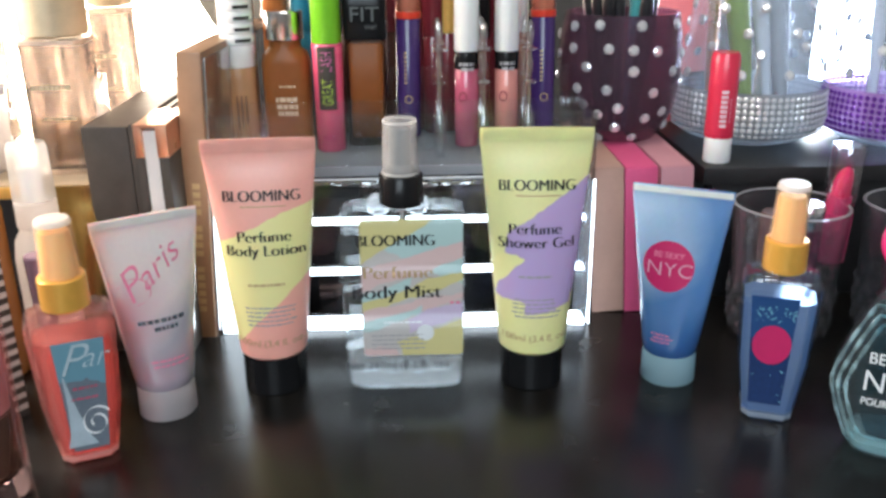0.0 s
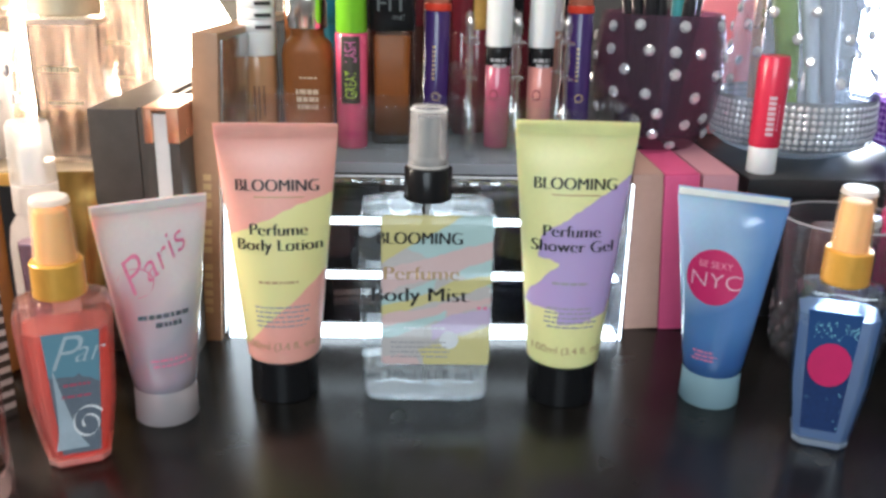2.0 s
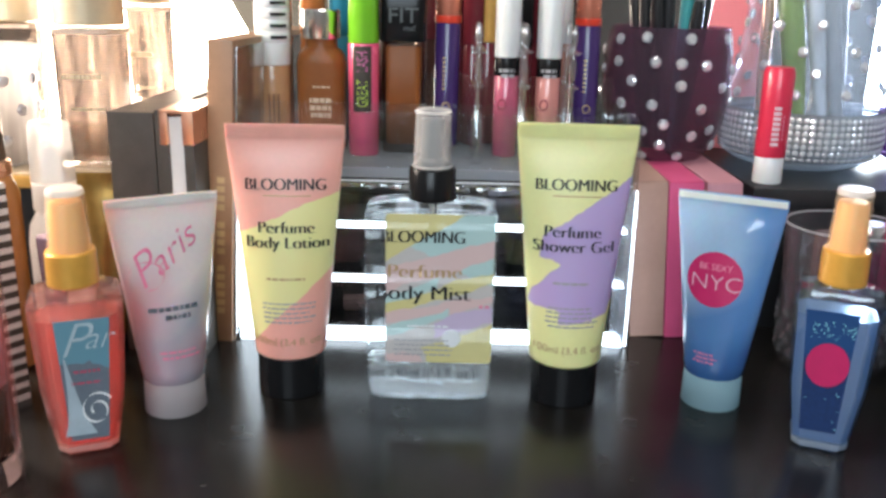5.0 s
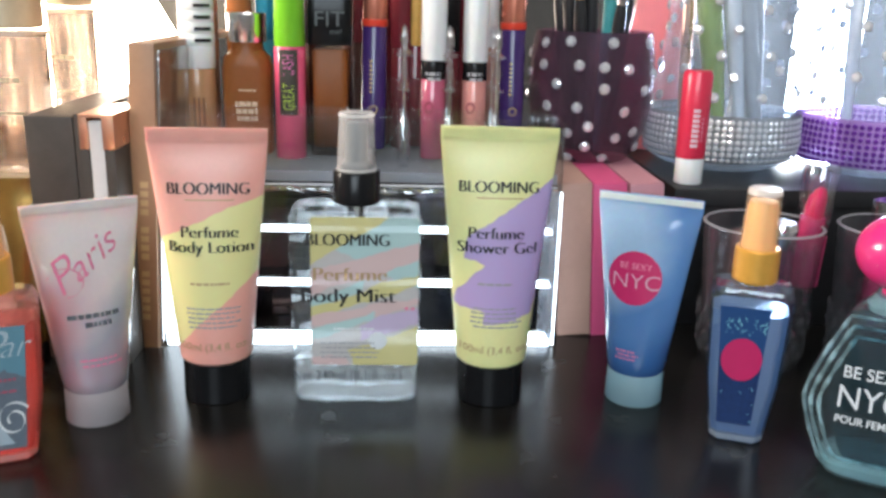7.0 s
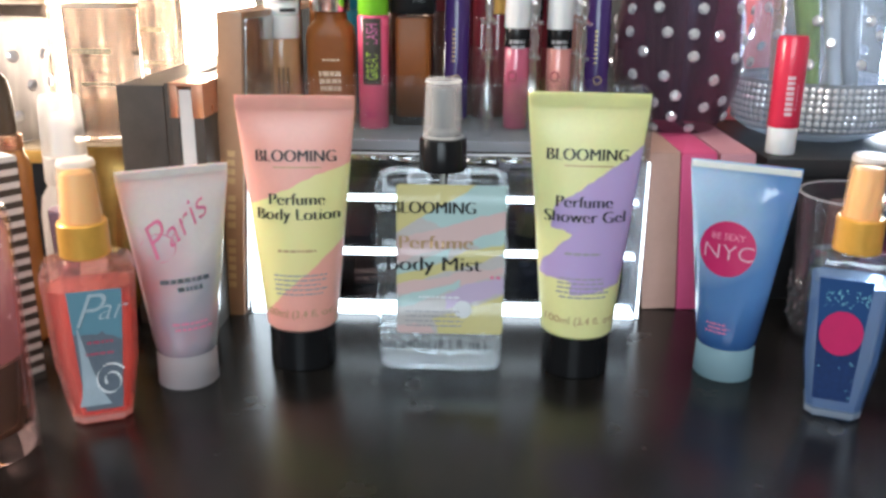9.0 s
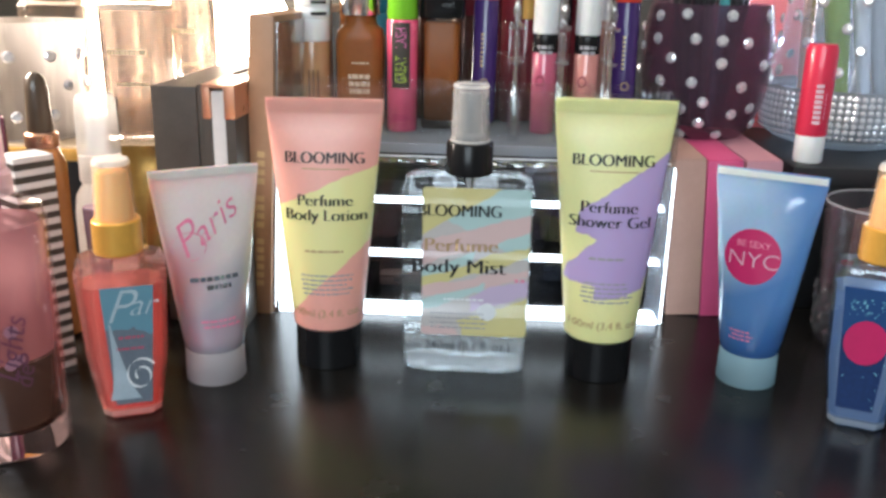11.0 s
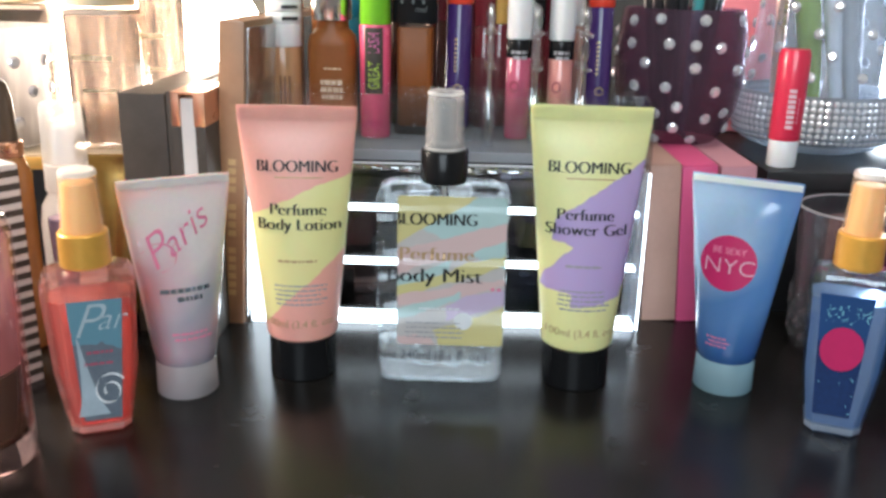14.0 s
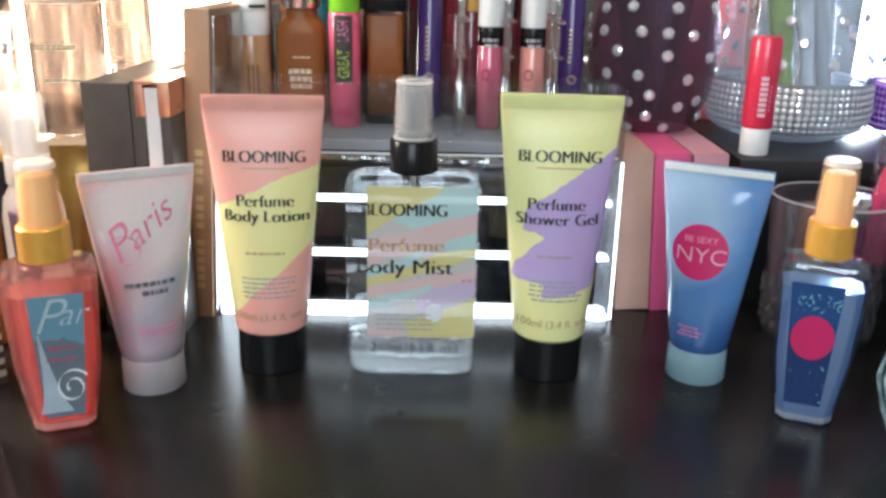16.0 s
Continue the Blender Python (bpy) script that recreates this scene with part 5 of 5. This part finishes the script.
# ---------------------------------------------------------------- cut glasses with lipsticks
def tumbler(x, y, r, h, label):
    ob = thing("glass_tumbler", pose(x, y, 0.0003), label, "glass", "lipstick tumblers")
    part("glass", lathe([(0, 0), (r * 0.80, 0), (r * 0.86, 0.003), (r, h), (r - 0.002, h), (r * 0.84, 0.008), (0, 0.008)], 40), watery("tumbler_glass", (0.90, 0.90, 0.93), 0.25, 0.03, wave=0.6), ob)
    # ring added where the rim catches a highlight
    part("rim", lathe([(r - 0.0022, h + 0.0002), (r - 0.0012, h + 0.0012), (r + 0.0002, h + 0.0002)], 40), frosted("rim_highlight", (0.88, 0.88, 0.92), 0.42, 0.1), ob, "milky ring for the highlight round the rim")
    bm = bmesh.new()
    for row in range(4):
        for k in range(16):
            t = 2 * math.pi * (k + 0.5 * (row % 2)) / 16
            zz = 0.010 + row * 0.0085
            rr = r * (0.86 + 0.14 * zz / h) + 0.0002
            me = bpy.data.meshes.new("d")
            b = lathe([(0.0052, 0), (0, 0.0022)], 4)
            b.to_mesh(me)
            b.free()
            me.transform(Matrix.Translation((rr * math.cos(t), rr * math.sin(t), zz)) @ Vector((math.cos(t), math.sin(t), 0)).to_track_quat("Z", "Y").to_matrix().to_4x4())
            bm.from_mesh(me)
            bpy.data.meshes.remove(me)
    tagged(part("facet_cutting", bm, watery("facet_glass", (0.88, 0.90, 0.94), 0.6, 0.08, wave=0.2), ob, "diamond cut facets", angle=5), kind="stuff")
    return ob


tumbler(0.2800, 0.5620, 0.0370, 0.0915, "cut glass tumbler full of lipsticks")
tumbler(0.3660, 0.5560, 0.0370, 0.0915, "cut glass tumbler full of lipsticks")


def lipstick(at, colour, case, label, h=0.070, lean=(0, 0, 0), clear_cap=True):
    ob = thing("lipstick", pose(*at, *lean), label, "lipstick", "lipsticks in the tumblers")
    part("case", lathe([(0, 0), (0.0098, 0), (0.0104, 0.001), (0.0104, h * 0.5), (0.0094, h * 0.51), (0, h * 0.51)], 24), case, ob)
    part("inner_case", lathe([(0, h * 0.511), (0.0078, h * 0.511), (0.0078, h * 0.68), (0, h * 0.68)], 24), case, ob)
    bm = lathe([(0, h * 0.681), (0.0062, h * 0.681), (0.0062, h * 0.82), (0.0050, h * 0.90), (0.0028, h * 0.945), (0, h * 0.955)], 20)
    for v in bm.verts:
        if v.co.z > h * 0.80:
            v.co.z += v.co.x * 0.7
    part("bullet", bm, colour, ob, "slanted lipstick bullet")
    if clear_cap:
        part("cap", lathe([(0.0106, h * 0.51), (0.0109, h * 1.17), (0.0100, h * 1.20), (0, h * 1.205)], 24), clear("lipstick_cap", (0.97, 0.93, 0.94), 0.04, sheen=0.14), ob, "clear cap")
    return ob


crimson = paint("crimson_wax", (0.70, 0.02, 0.12), 0.4, var=0.04)
pink_case = paint("pink_case", (0.65, 0.06, 0.18), 0.25, coat=0.4)
lipstick((0.3105, 0.5640, 0.0520), crimson, pink_case, "crimson lipstick under a clear cap", 0.066, (1, 2, 0))
stick("lipstick", (0.2680, 0.5560, 0.0090), "dark brown capped lipstick", "lipstick", [("case", [(0.0088, 0), (0.0095, 0.001), (0.0095, 0.040)], black_plastic, ""), ("cap", [(0.0095, 0.0402), (0.0098, 0.041), (0.0098, 0.078), (0.0088, 0.080)], paint("brown_case", (0.12, 0.05, 0.04), 0.25, coat=0.4), "")], "lipsticks in the tumblers")
stick("lipstick", (0.2850, 0.5480, 0.0090), "plum lipstick with a silver end", "lipstick", [("case", [(0.0088, 0), (0.0098, 0.001), (0.0098, 0.072)], paint("plum_gloss_case", (0.14, 0.03, 0.07), 0.25, coat=0.4), ""), ("cap", [(0.0100, 0.0722), (0.0106, 0.074), (0.0106, 0.086), (0.0095, 0.088)], silver, "silver end")], "lipsticks in the tumblers")
stick("lipstick", (0.3030, 0.5650, 0.0090), "black lipstick case lying low in the glass", "lipstick", [("case", [(0.0088, 0), (0.0098, 0.001), (0.0098, 0.040), (0.0090, 0.042)], black_plastic, "")], "lipsticks in the tumblers")
lipstick((0.3560, 0.5480, 0.0250), crimson, pink_case, "crimson lipstick under a clear cap", 0.072, (0, -2, 0))
stick("lipstick", (0.3780, 0.5620, 0.0090), "dark plum capped lipstick", "lipstick", [("case", [(0.0088, 0), (0.0098, 0.001), (0.0098, 0.040)], black_plastic, ""), ("cap", [(0.0095, 0.0402), (0.0098, 0.041), (0.0098, 0.082), (0.0088, 0.084)], paint("plum_gloss_case", (0.14, 0.03, 0.07), 0.25, coat=0.4), "")], "lipsticks in the tumblers")

# ---------------------------------------------------------------- perfume bottle with the pink ball
perf = thing("perfume_bottle", pose(0.2870, 0.4170, 0, 0, 0, -30) @ Matrix.Diagonal((0.82, 0.95, 0.945, 1.0)), "pale aqua glass perfume bottle with a pink ball stopper", "perfume")
pg = watery("aqua_perfume_glass", (0.84, 0.97, 1.0), 0.35, 0.05, wave=1.0)
secs = [oval(a, b, z, 48, 3.2) for a, b, z in eased(((0.024, 0.015, 0.0), (0.027, 0.017, 0.002), (0.0370, 0.0195, 0.022), (0.0430, 0.0205, 0.042), (0.0385, 0.0195, 0.058), (0.0310, 0.0180, 0.075), (0.0235, 0.0155, 0.0890), (0.0160, 0.0125, 0.0960), (0.0115, 0.0115, 0.1010)))]
part("bottle", loft(secs), pg, perf, "thick aqua glass bottle", angle=25)
ins = [oval(a, b, z, 48, 7) for a, b, z in eased(((0.016, 0.0150, 0.012), (0.0190, 0.0180, 0.0155), (0.0250, 0.0196, 0.030), (0.0280, 0.0203, 0.046), (0.0265, 0.0192, 0.060), (0.0235, 0.0176, 0.074), (0.0205, 0.0150, 0.0850)))]
part("liquid", loft(ins), watery("smoky_liquid", (0.50, 0.66, 0.72), 0.25, 0.03), perf, "dark aqua perfume")
# milk whitens foot and shoulder, for the glow and sparkle of clear glass
part("foot", loft([oval(a, b, z, 48, 3.4) for a, b, z in ((0.0225, 0.0135, 0.0008), (0.0260, 0.0158, 0.0025), (0.0300, 0.0170, 0.0080), (0.0255, 0.0150, 0.0110))]), watery("aqua_glow_milk", (0.82, 0.98, 1.0), 0.75, 0.42, wave=1.0), perf, "glass foot, milk-white put in for its glow", angle=25)
part("neck_glass", loft([oval(a, b, z, 32, 2.4) for a, b, z in ((0.0150, 0.0115, 0.0915), (0.0165, 0.0125, 0.0950), (0.0125, 0.0115, 0.1000))]), watery("aqua_glow_milk", (0.82, 0.98, 1.0), 0.75, 0.42, wave=1.0), perf, "glass shoulder, milk-white put in for its sparkle", angle=25)
part("neck", lathe([(0, 0.1012), (0.0098, 0.1012), (0.0098, 0.1050), (0, 0.1050)], 30), paint("pink_neck", (0.72, 0.05, 0.22), 0.3), perf, "pink neck")
part("stopper", lathe([(0, 0.1051)] + [(0.0200 * math.sin(t) / 0.9, 0.1225 - 0.0200 * math.cos(t)) for t in [0.45 + (math.pi - 0.46) * i / 20 for i in range(21)]] + [(0, 0.1425)], 36, sx=1.24, sy=1.05), paint("pink_ball", (0.85, 0.04, 0.24), 0.22, coat=0.5, var=0.04), perf, "glossy hot pink ball")
# broken bright strips stand in for light bent inside the thick glass
bevel = frosted("glint_glass", (0.72, 0.96, 1.0), 0.85, 0.05, through=0.75)
nt = bevel.node_tree
tcn, nzn, rmp = nt.nodes.new("ShaderNodeTexCoord"), nt.nodes.new("ShaderNodeTexNoise"), nt.nodes.new("ShaderNodeMapRange")
nzn.inputs["Scale"].default_value = 95
rmp.inputs["From Min"].default_value, rmp.inputs["From Max"].default_value = 0.42, 0.58
rmp.inputs["To Min"].default_value, rmp.inputs["To Max"].default_value = 0.40, 0.98
link(nt, tcn.outputs["Object"], nzn.inputs["Vector"])
link(nt, nzn.outputs["Fac"], rmp.inputs["Value"])
for n in list(nt.nodes):
    if n.type == "MIX_SHADER" and abs(n.inputs[0].default_value - 0.85) < 0.01:
        link(nt, rmp.outputs["Result"], n.inputs[0])
for kk, f in ((0.975, 0.50), (0.88, 0.76), (0.77, 0.90)):
    bm = bmesh.new()
    side = [(a * kk, -b * f - 0.0006, 0.046 + (z - 0.046) * (kk + 0.02)) for a, b, z in ((0.012, 0.016, 0.0030), (0.027, 0.017, 0.0045), (0.0370, 0.0195, 0.022), (0.0430, 0.0205, 0.042), (0.0385, 0.0195, 0.058), (0.0310, 0.0180, 0.075), (0.0235, 0.0155, 0.0885))]
    path = [tuple(p) for p in eased(side)]
    path = [(-x, y, z) for x, y, z in path[::-1]] + path
    rows = []
    for i, (x, yy, z) in enumerate(path):
        (xa, ya, za), (xb, yb, zb) = path[i - 1], path[(i + 1) % len(path)]
        d = Vector((xb - xa, zb - za)).normalized() * (0.0007 + 0.0007 * math.sin(i * 0.9) ** 2)
        rows.append([bm.verts.new((x - s * d.y, yy - (0.0006 if s == 0 else 0), z + s * d.x)) for s in (-1, 0, 1)])
    for i in range(len(rows)):
        p, q = rows[i], rows[(i + 1) % len(rows)]
        bm.faces.new((p[0], p[1], q[1], q[0]))
        bm.faces.new((p[1], p[2], q[2], q[1]))
    part("glass_glint", bm, bevel, perf, "bright strip added for light bent along the glass")
pf = lambda x, z: -0.0214
lettering("print", "BE SEXY", 0.0066, -0.0060, 0.0600, pf, ink_white, perf, bold=0.0001)
lettering("print", "NYC", 0.0125, -0.0060, 0.0435, pf, ink_white, perf)
lettering("print", "POUR FEMME", 0.0042, -0.0060, 0.0350, pf, ink_white, perf, bold=0.0001)

# ---------------------------------------------------------------- warm side: sprays and boxes in front
lights = thing("body_mist_bottle", pose(-0.1880, 0.3980, 0, 0, 0, 25), "tall round body mist with pink liquid and clear foot", "bottle")
part("glass", lathe([(0, 0), (0.0225, 0), (0.0245, 0.0015), (0.0245, 0.1120), (0.0225, 0.1180), (0.0150, 0.1215), (0.0110, 0.1225), (0.0110, 0.1270), (0, 0.1270)], 48), clear("rosy_glass", (0.96, 0.86, 0.87), 0.03, wave=0.12), lights, "clear round bottle")
# brown tint of the lower half stands in for the table refracted there
part("liquid", lathe([(0, 0.0150), (0.0205, 0.0150), (0.0228, 0.0180), (0.0228, 0.0480), (0, 0.0480)], 48), watery("table_refraction_tint", (0.34, 0.27, 0.22), 0.3, 0.30), lights, "brown tint put in for the dark table seen bent below")
part("back_print", lathe([(0.0222, 0.0490), (0.0228, 0.0500), (0.0228, 0.1080), (0.0215, 0.1110)], 48), watery("mauve_print", (0.60, 0.38, 0.40), 0.15, 0.42), lights, "mauve tinted print round the upper bottle")
part("foot", lathe([(0, 0.0008), (0.0228, 0.0008), (0.0232, 0.0060), (0.0215, 0.0135), (0, 0.0140)], 48), paint("rosy_crystal", (1.0, 0.80, 0.76), 0.03, var=0.02, bump=0, trans=1.0, ior=1.5), lights, "thick clear rosy foot")
part("cap", lathe([(0.0122, 0.1235), (0.0122, 0.1330), (0.0105, 0.1350), (0.0100, 0.1600), (0.0090, 0.1625), (0, 0.1628)], 36), frosted("rosy_cap", (0.99, 0.88, 0.90), 0.60), lights, "clear pink cap")
part("pump", lathe([(0, 0.1272), (0.0080, 0.1272), (0.0080, 0.1420), (0.0060, 0.1430), (0.0060, 0.1540), (0, 0.1545)], 24), paint("pink_pump", (0.85, 0.20, 0.33), 0.3), lights, "pink spray head")
lf = disc_front(0.0246)
mauve_ink = paint("mauve_ink", (0.13, 0.05, 0.09), 0.4, bump=0)
lettering("print", "Lights", 0.0095, 0.0090, 0.0560, lf, mauve_ink, lights, turn=78, slant=0.35, lift=0.0006)
lettering("print", "de", 0.0080, 0.0120, 0.0420, lf, mauve_ink, lights, turn=78, slant=0.35, lift=0.0006)
rnd = random.Random(8)
for k in range(10):
    disc_print("blossom_print", 0.0022 + 0.0022 * rnd.random(), rnd.uniform(-0.017, 0.008), 0.045 + rnd.random() * 0.055, lf, paint("rose_ink", (0.36, 0.17, 0.22), 0.4, bump=0), lights, lift=0.0004, n=12)

# black and white striped box
sb = thing("striped_box", pose(-0.2135, 0.4810, 0, 0, 0, 55), "black and white striped tall card box", "box")
wc = paint("white_card", (0.72, 0.70, 0.68), 0.6, var=0.06)
part("carton", box(0.022, 0.020, 0.1235, (0, 0, 0), 0.0007), wc, sb)
part("tuck_flap", box(0.0215, 0.0195, 0.0006, (0, 0, 0.1236), 0.0002), wc, sb)
bm = bmesh.new()
for k in range(17):
    zz = 0.004 + k * 0.0071
    box(0.0222, 0.0202, 0.0036, (0, 0, zz), 0, bm=bm)
part("stripe_print", bm, black_matt, sb, "black stripes", smooth=False)

# dropper bottle
stick("dropper_bottle", (-0.2290, 0.5310, -0.0), "amber dropper bottle with a black rubber bulb", "bottle", [
    ("bottle", [(0.0115, 0), (0.0125, 0.001), (0.0125, 0.1080), (0.0085, 0.1180)], paint("amber_glass", (0.42, 0.17, 0.05), 0.1, coat=0.6), "amber bottle"),
    ("collar", [(0.0090, 0.1182), (0.0095, 0.119), (0.0095, 0.1260), (0.0085, 0.1268)], rose_gold, "rose gold collar"),
    ("bulb", [(0.0070, 0.1270), (0.0074, 0.1290), (0.0064, 0.1520), (0.0050, 0.1590), (0.0022, 0.1618)], paint("black_rubber", (0.075, 0.050, 0.032), 0.30, coat=0.3), "black rubber bulb")])
stick("dropper_bottle", (-0.2420, 0.4980, 0), "dark plum makeup tube standing upright", "makeup tube", [
    ("bottle", [(0.0095, 0), (0.0100, 0.001), (0.0100, 0.080)], paint("plum_gloss_case", (0.14, 0.03, 0.07), 0.25, coat=0.4), ""),
    ("cap", [(0.0095, 0.0802), (0.0100, 0.081), (0.0096, 0.140), (0.0085, 0.141)], paint("plum_gloss_case", (0.14, 0.03, 0.07), 0.25, coat=0.4), "")])

# white spray bottle
milk = frosted("milky_plastic", (0.99, 0.96, 0.93), 0.96, through=0.75)
stick("spray_bottle", (-0.1925, 0.5260, 0), "milky white spray bottle with a clear cap", "bottle", [
    ("bottle", [(0.0150, 0), (0.0165, 0.0015), (0.0165, 0.0810), (0.0150, 0.0920), (0.0105, 0.1000)], milk, "milky white bottle"),
    ("collar", [(0.0118, 0.1002), (0.0122, 0.101), (0.0120, 0.1160), (0.0112, 0.1168)], milk, "white collar"),
    ("pump", [(0.0066, 0.1170), (0.0066, 0.1370), (0.0050, 0.1380)], white_plastic, "white spray head"),
    ("overcap", [(0.0122, 0.1169), (0.0112, 0.1480), (0.0100, 0.1505)], frosted("milky_cap", (0.98, 0.97, 0.95), 0.40, through=0.75), "clear cap")])
stick("lip_gloss", (-0.1835, 0.4945, 0), "lilac metallic lip gloss tube standing upright", "lip gloss", [
    ("barrel", [(0.0040, 0), (0.0044, 0.001), (0.0056, 0.0500)], paint("clear_pinkish", (0.60, 0.40, 0.42), 0.2, coat=0.4), ""),
    ("cap", [(0.0057, 0.0502), (0.0059, 0.051), (0.0070, 0.0920), (0.0064, 0.0928)], paint("lilac_metal", (0.60, 0.42, 0.55), 0.22, metal=0.7), "lilac metallic cap")])
# black and gold tube
goldtube = paint("dark_gold_foil", (0.30, 0.20, 0.06), 0.25, metal=0.8, var=0.25, scale=40)
bg_tube = thing("hand_cream_tube", pose(-0.1815, 0.5575, 0, 0, 0, 8), "black and gold cream tube standing on its cap", "tube")
part("tube", tube_body(0.0130, 0.0175, 0.012, 0.1150, 0.006), goldtube, bg_tube, "dark gold tube")
part("cap", lathe([(0, 0), (0.0118, 0), (0.0122, 0.0006), (0.0120, 0.0120), (0, 0.0120)], 30), black_plastic, bg_tube, "black cap")
crimp(0.0175, 0.1150, 0.006, goldtube, bg_tube)

# ---------------------------------------------------------------- warm side riser with perfumes
lrz = 0.1040
lr = thing("display_riser", pose(-0.6000, 0.6000, 0), "low black riser, top and edge toned for warm light", "riser")
# tan top and gold edge paint warm lamplight onto a black riser
part("top_board", box(0.425, 0.26, 0.010, (0.2125, 0.13, lrz - 0.010), 0.001), paint("warm_lit_riser_top", (0.34, 0.26, 0.17), 0.35, var=0.15, scale=20), lr, "top board toned tan for the warm light on it")
part("front_board", box(0.415, 0.008, lrz - 0.0105, (0.2125, 0.012, 0), 0.001), riser_black, lr)
part("trim", box(0.425, 0.0015, 0.008, (0.2125, -0.0010, lrz - 0.009), 0.0004), gold, lr, "gold strip for the lit front edge")
for x in (0.006, 0.419):
    part("side_board", box(0.010, 0.24, lrz - 0.0105, (x, 0.138, 0), 0.001), riser_black, lr)


def tall_perfume(x, y, a, h, cap_h, label, tint, liquid, cap_mt, yaw=0):
    ob = thing("perfume_bottle", pose(x, y, lrz + 0.0004, 0, 0, yaw), label, "perfume", "perfumes on the riser")
    part("glass", loft([chamfered(a, a * 0.85, 0.004, 0), chamfered(a + 0.001, a * 0.85 + 0.001, 0.004, 0.002), chamfered(a + 0.001, a * 0.85 + 0.001, 0.004, h - 0.004), chamfered(a - 0.002, a * 0.8, 0.004, h), chamfered(a * 0.5, a * 0.5, 0.004, h + 0.001), chamfered(a * 0.45, a * 0.45, 0.004, h + 0.0015)]), clear("perfume_glass_" + str(round(tint[2] * 100)), tint, 0.03, wave=0.2), ob, "thick clear glass", angle=20)
    part("liquid", loft([chamfered(a - 0.004, a * 0.85 - 0.004, 0.003, 0.003), chamfered(a - 0.0035, a * 0.85 - 0.004, 0.003, h * 0.97)]), liquid, ob, "perfume", angle=20)
    part("cap", lathe([(0, h + 0.0018), (a * 0.90, h + 0.0018), (a * 0.94, h + 0.0030), (a * 0.94, h + cap_h), (a * 0.86, h + cap_h + 0.0015), (0, h + cap_h + 0.0015)], 36), cap_mt, ob, "metal cap")
    # plate added only to block the lamp's glare above the liquid
    part("glare_plate", loft([chamfered(a - 0.003, a * 0.8, 0.004, h - 0.0032), chamfered(a - 0.003, a * 0.8, 0.004, h - 0.0004)]), glare_cover, ob, "pale plate added to hide lamp glare at the shoulder", angle=20)
    fr = lambda xx, z: -a * 0.85 - 0.0014
    bars("brand_print", small_print(-a * 0.6, a * 0.6, h * 0.68, 1, 0.003, 0.0030, int(h * 1e4)) + small_print(-a * 0.4, a * 0.6, h * 0.44, 1, 0.003, 0.0016, 9), fr, paint("olive_ink", (0.42, 0.38, 0.26), 0.5, bump=0), ob, cols=1)["kind"] = "stuff"
    return ob


peach_liquid = streaky("peach_perfume", (0.150, 0.133, 0.126), (0.42, 0.37, 0.35))
glare_cover = paint("glare_cover", (0.70, 0.58, 0.50), 0.4, metal=0.2, var=0.1)
champagne = paint("champagne_metal", (0.62, 0.52, 0.36), 0.35, metal=0.3, var=0.1)
tall_perfume(-0.2125, 0.6450, 0.0245, 0.0920, 0.055, "tall square glass perfume with a champagne cap", (0.97, 0.94, 0.90), peach_liquid, champagne, 4)
tall_perfume(-0.1985, 0.7250, 0.0180, 0.1050, 0.050, "tall glass perfume with peach liquid", (0.98, 0.93, 0.88), peach_liquid, champagne, -6)
tall_perfume(-0.3100, 0.7350, 0.0250, 0.0900, 0.050, "square glass perfume with peach liquid", (0.98, 0.95, 0.91), peach_liquid, champagne, 10)
# clear studded tumbler on the table
jr = [(0.030, 0.0), (0.033, 0.002), (0.037, 0.060), (0.040, 0.0800)]
jar = thing("studded_jar", pose(-0.2890, 0.6380, lrz + 0.0004), "clear studded glass jar on the riser", "jar")
part("glass", lathe([(0, 0)] + jr + [(0.0380, 0.0800), (0.0350, 0.060), (0.031, 0.006), (0, 0.006)], 44), streaky("milky_glass", (0.60, 0.58, 0.57), (0.80, 0.78, 0.76), 0.55), jar)
for row, zz in enumerate((0.018, 0.038, 0.058)):
    for k in range(9):
        t = 2 * math.pi * (k + 0.5 * (row % 2)) / 9
        rr, slope = wall_at(jr, zz)
        stud(jar, (rr * math.cos(t), rr * math.sin(t), zz), (math.cos(t), math.sin(t), -slope), 1.1)


# ---------------------------------------------------------------- the two lamps at the back
def lamp(name, m, shade_prof, stem_top, material, label):
    ob = thing(name, m, label, "lamp")
    part("base", lathe([(0, 0), (0.060, 0), (0.062, 0.004), (0.055, 0.012), (0.010, 0.016), (0, 0.016)], 36), black_plastic, ob, "black lamp foot")
    part("stem", lathe([(0, 0.0162), (0.006, 0.0162), (0.006, stem_top), (0, stem_top)], 16), black_plastic, ob)
    part("shade", lathe(shade_prof, 56), material, ob, "glowing white shade")
    return ob


warm_glow = glow("warm_lampshade", (1.0, 0.86, 0.70), 31.0)
cool_glow = glow("cool_lampshade", (0.80, 0.90, 1.0), 44.0)
lamp("table_lamp", pose(-0.2750, 0.9300, 0), [(0.138, 0.110), (0.138, 0.113), (0.026, 0.320), (0.024, 0.320), (0.135, 0.110)], 0.30, warm_glow, "table lamp with a glowing warm white cone shade")
lamp("table_lamp", pose(0.4680, 0.9000, 0), [(0.031, 0.1150), (0.031, 0.330), (0.029, 0.330), (0.029, 0.1150)], 0.30, cool_glow, "table lamp with a glowing cool white drum shade")
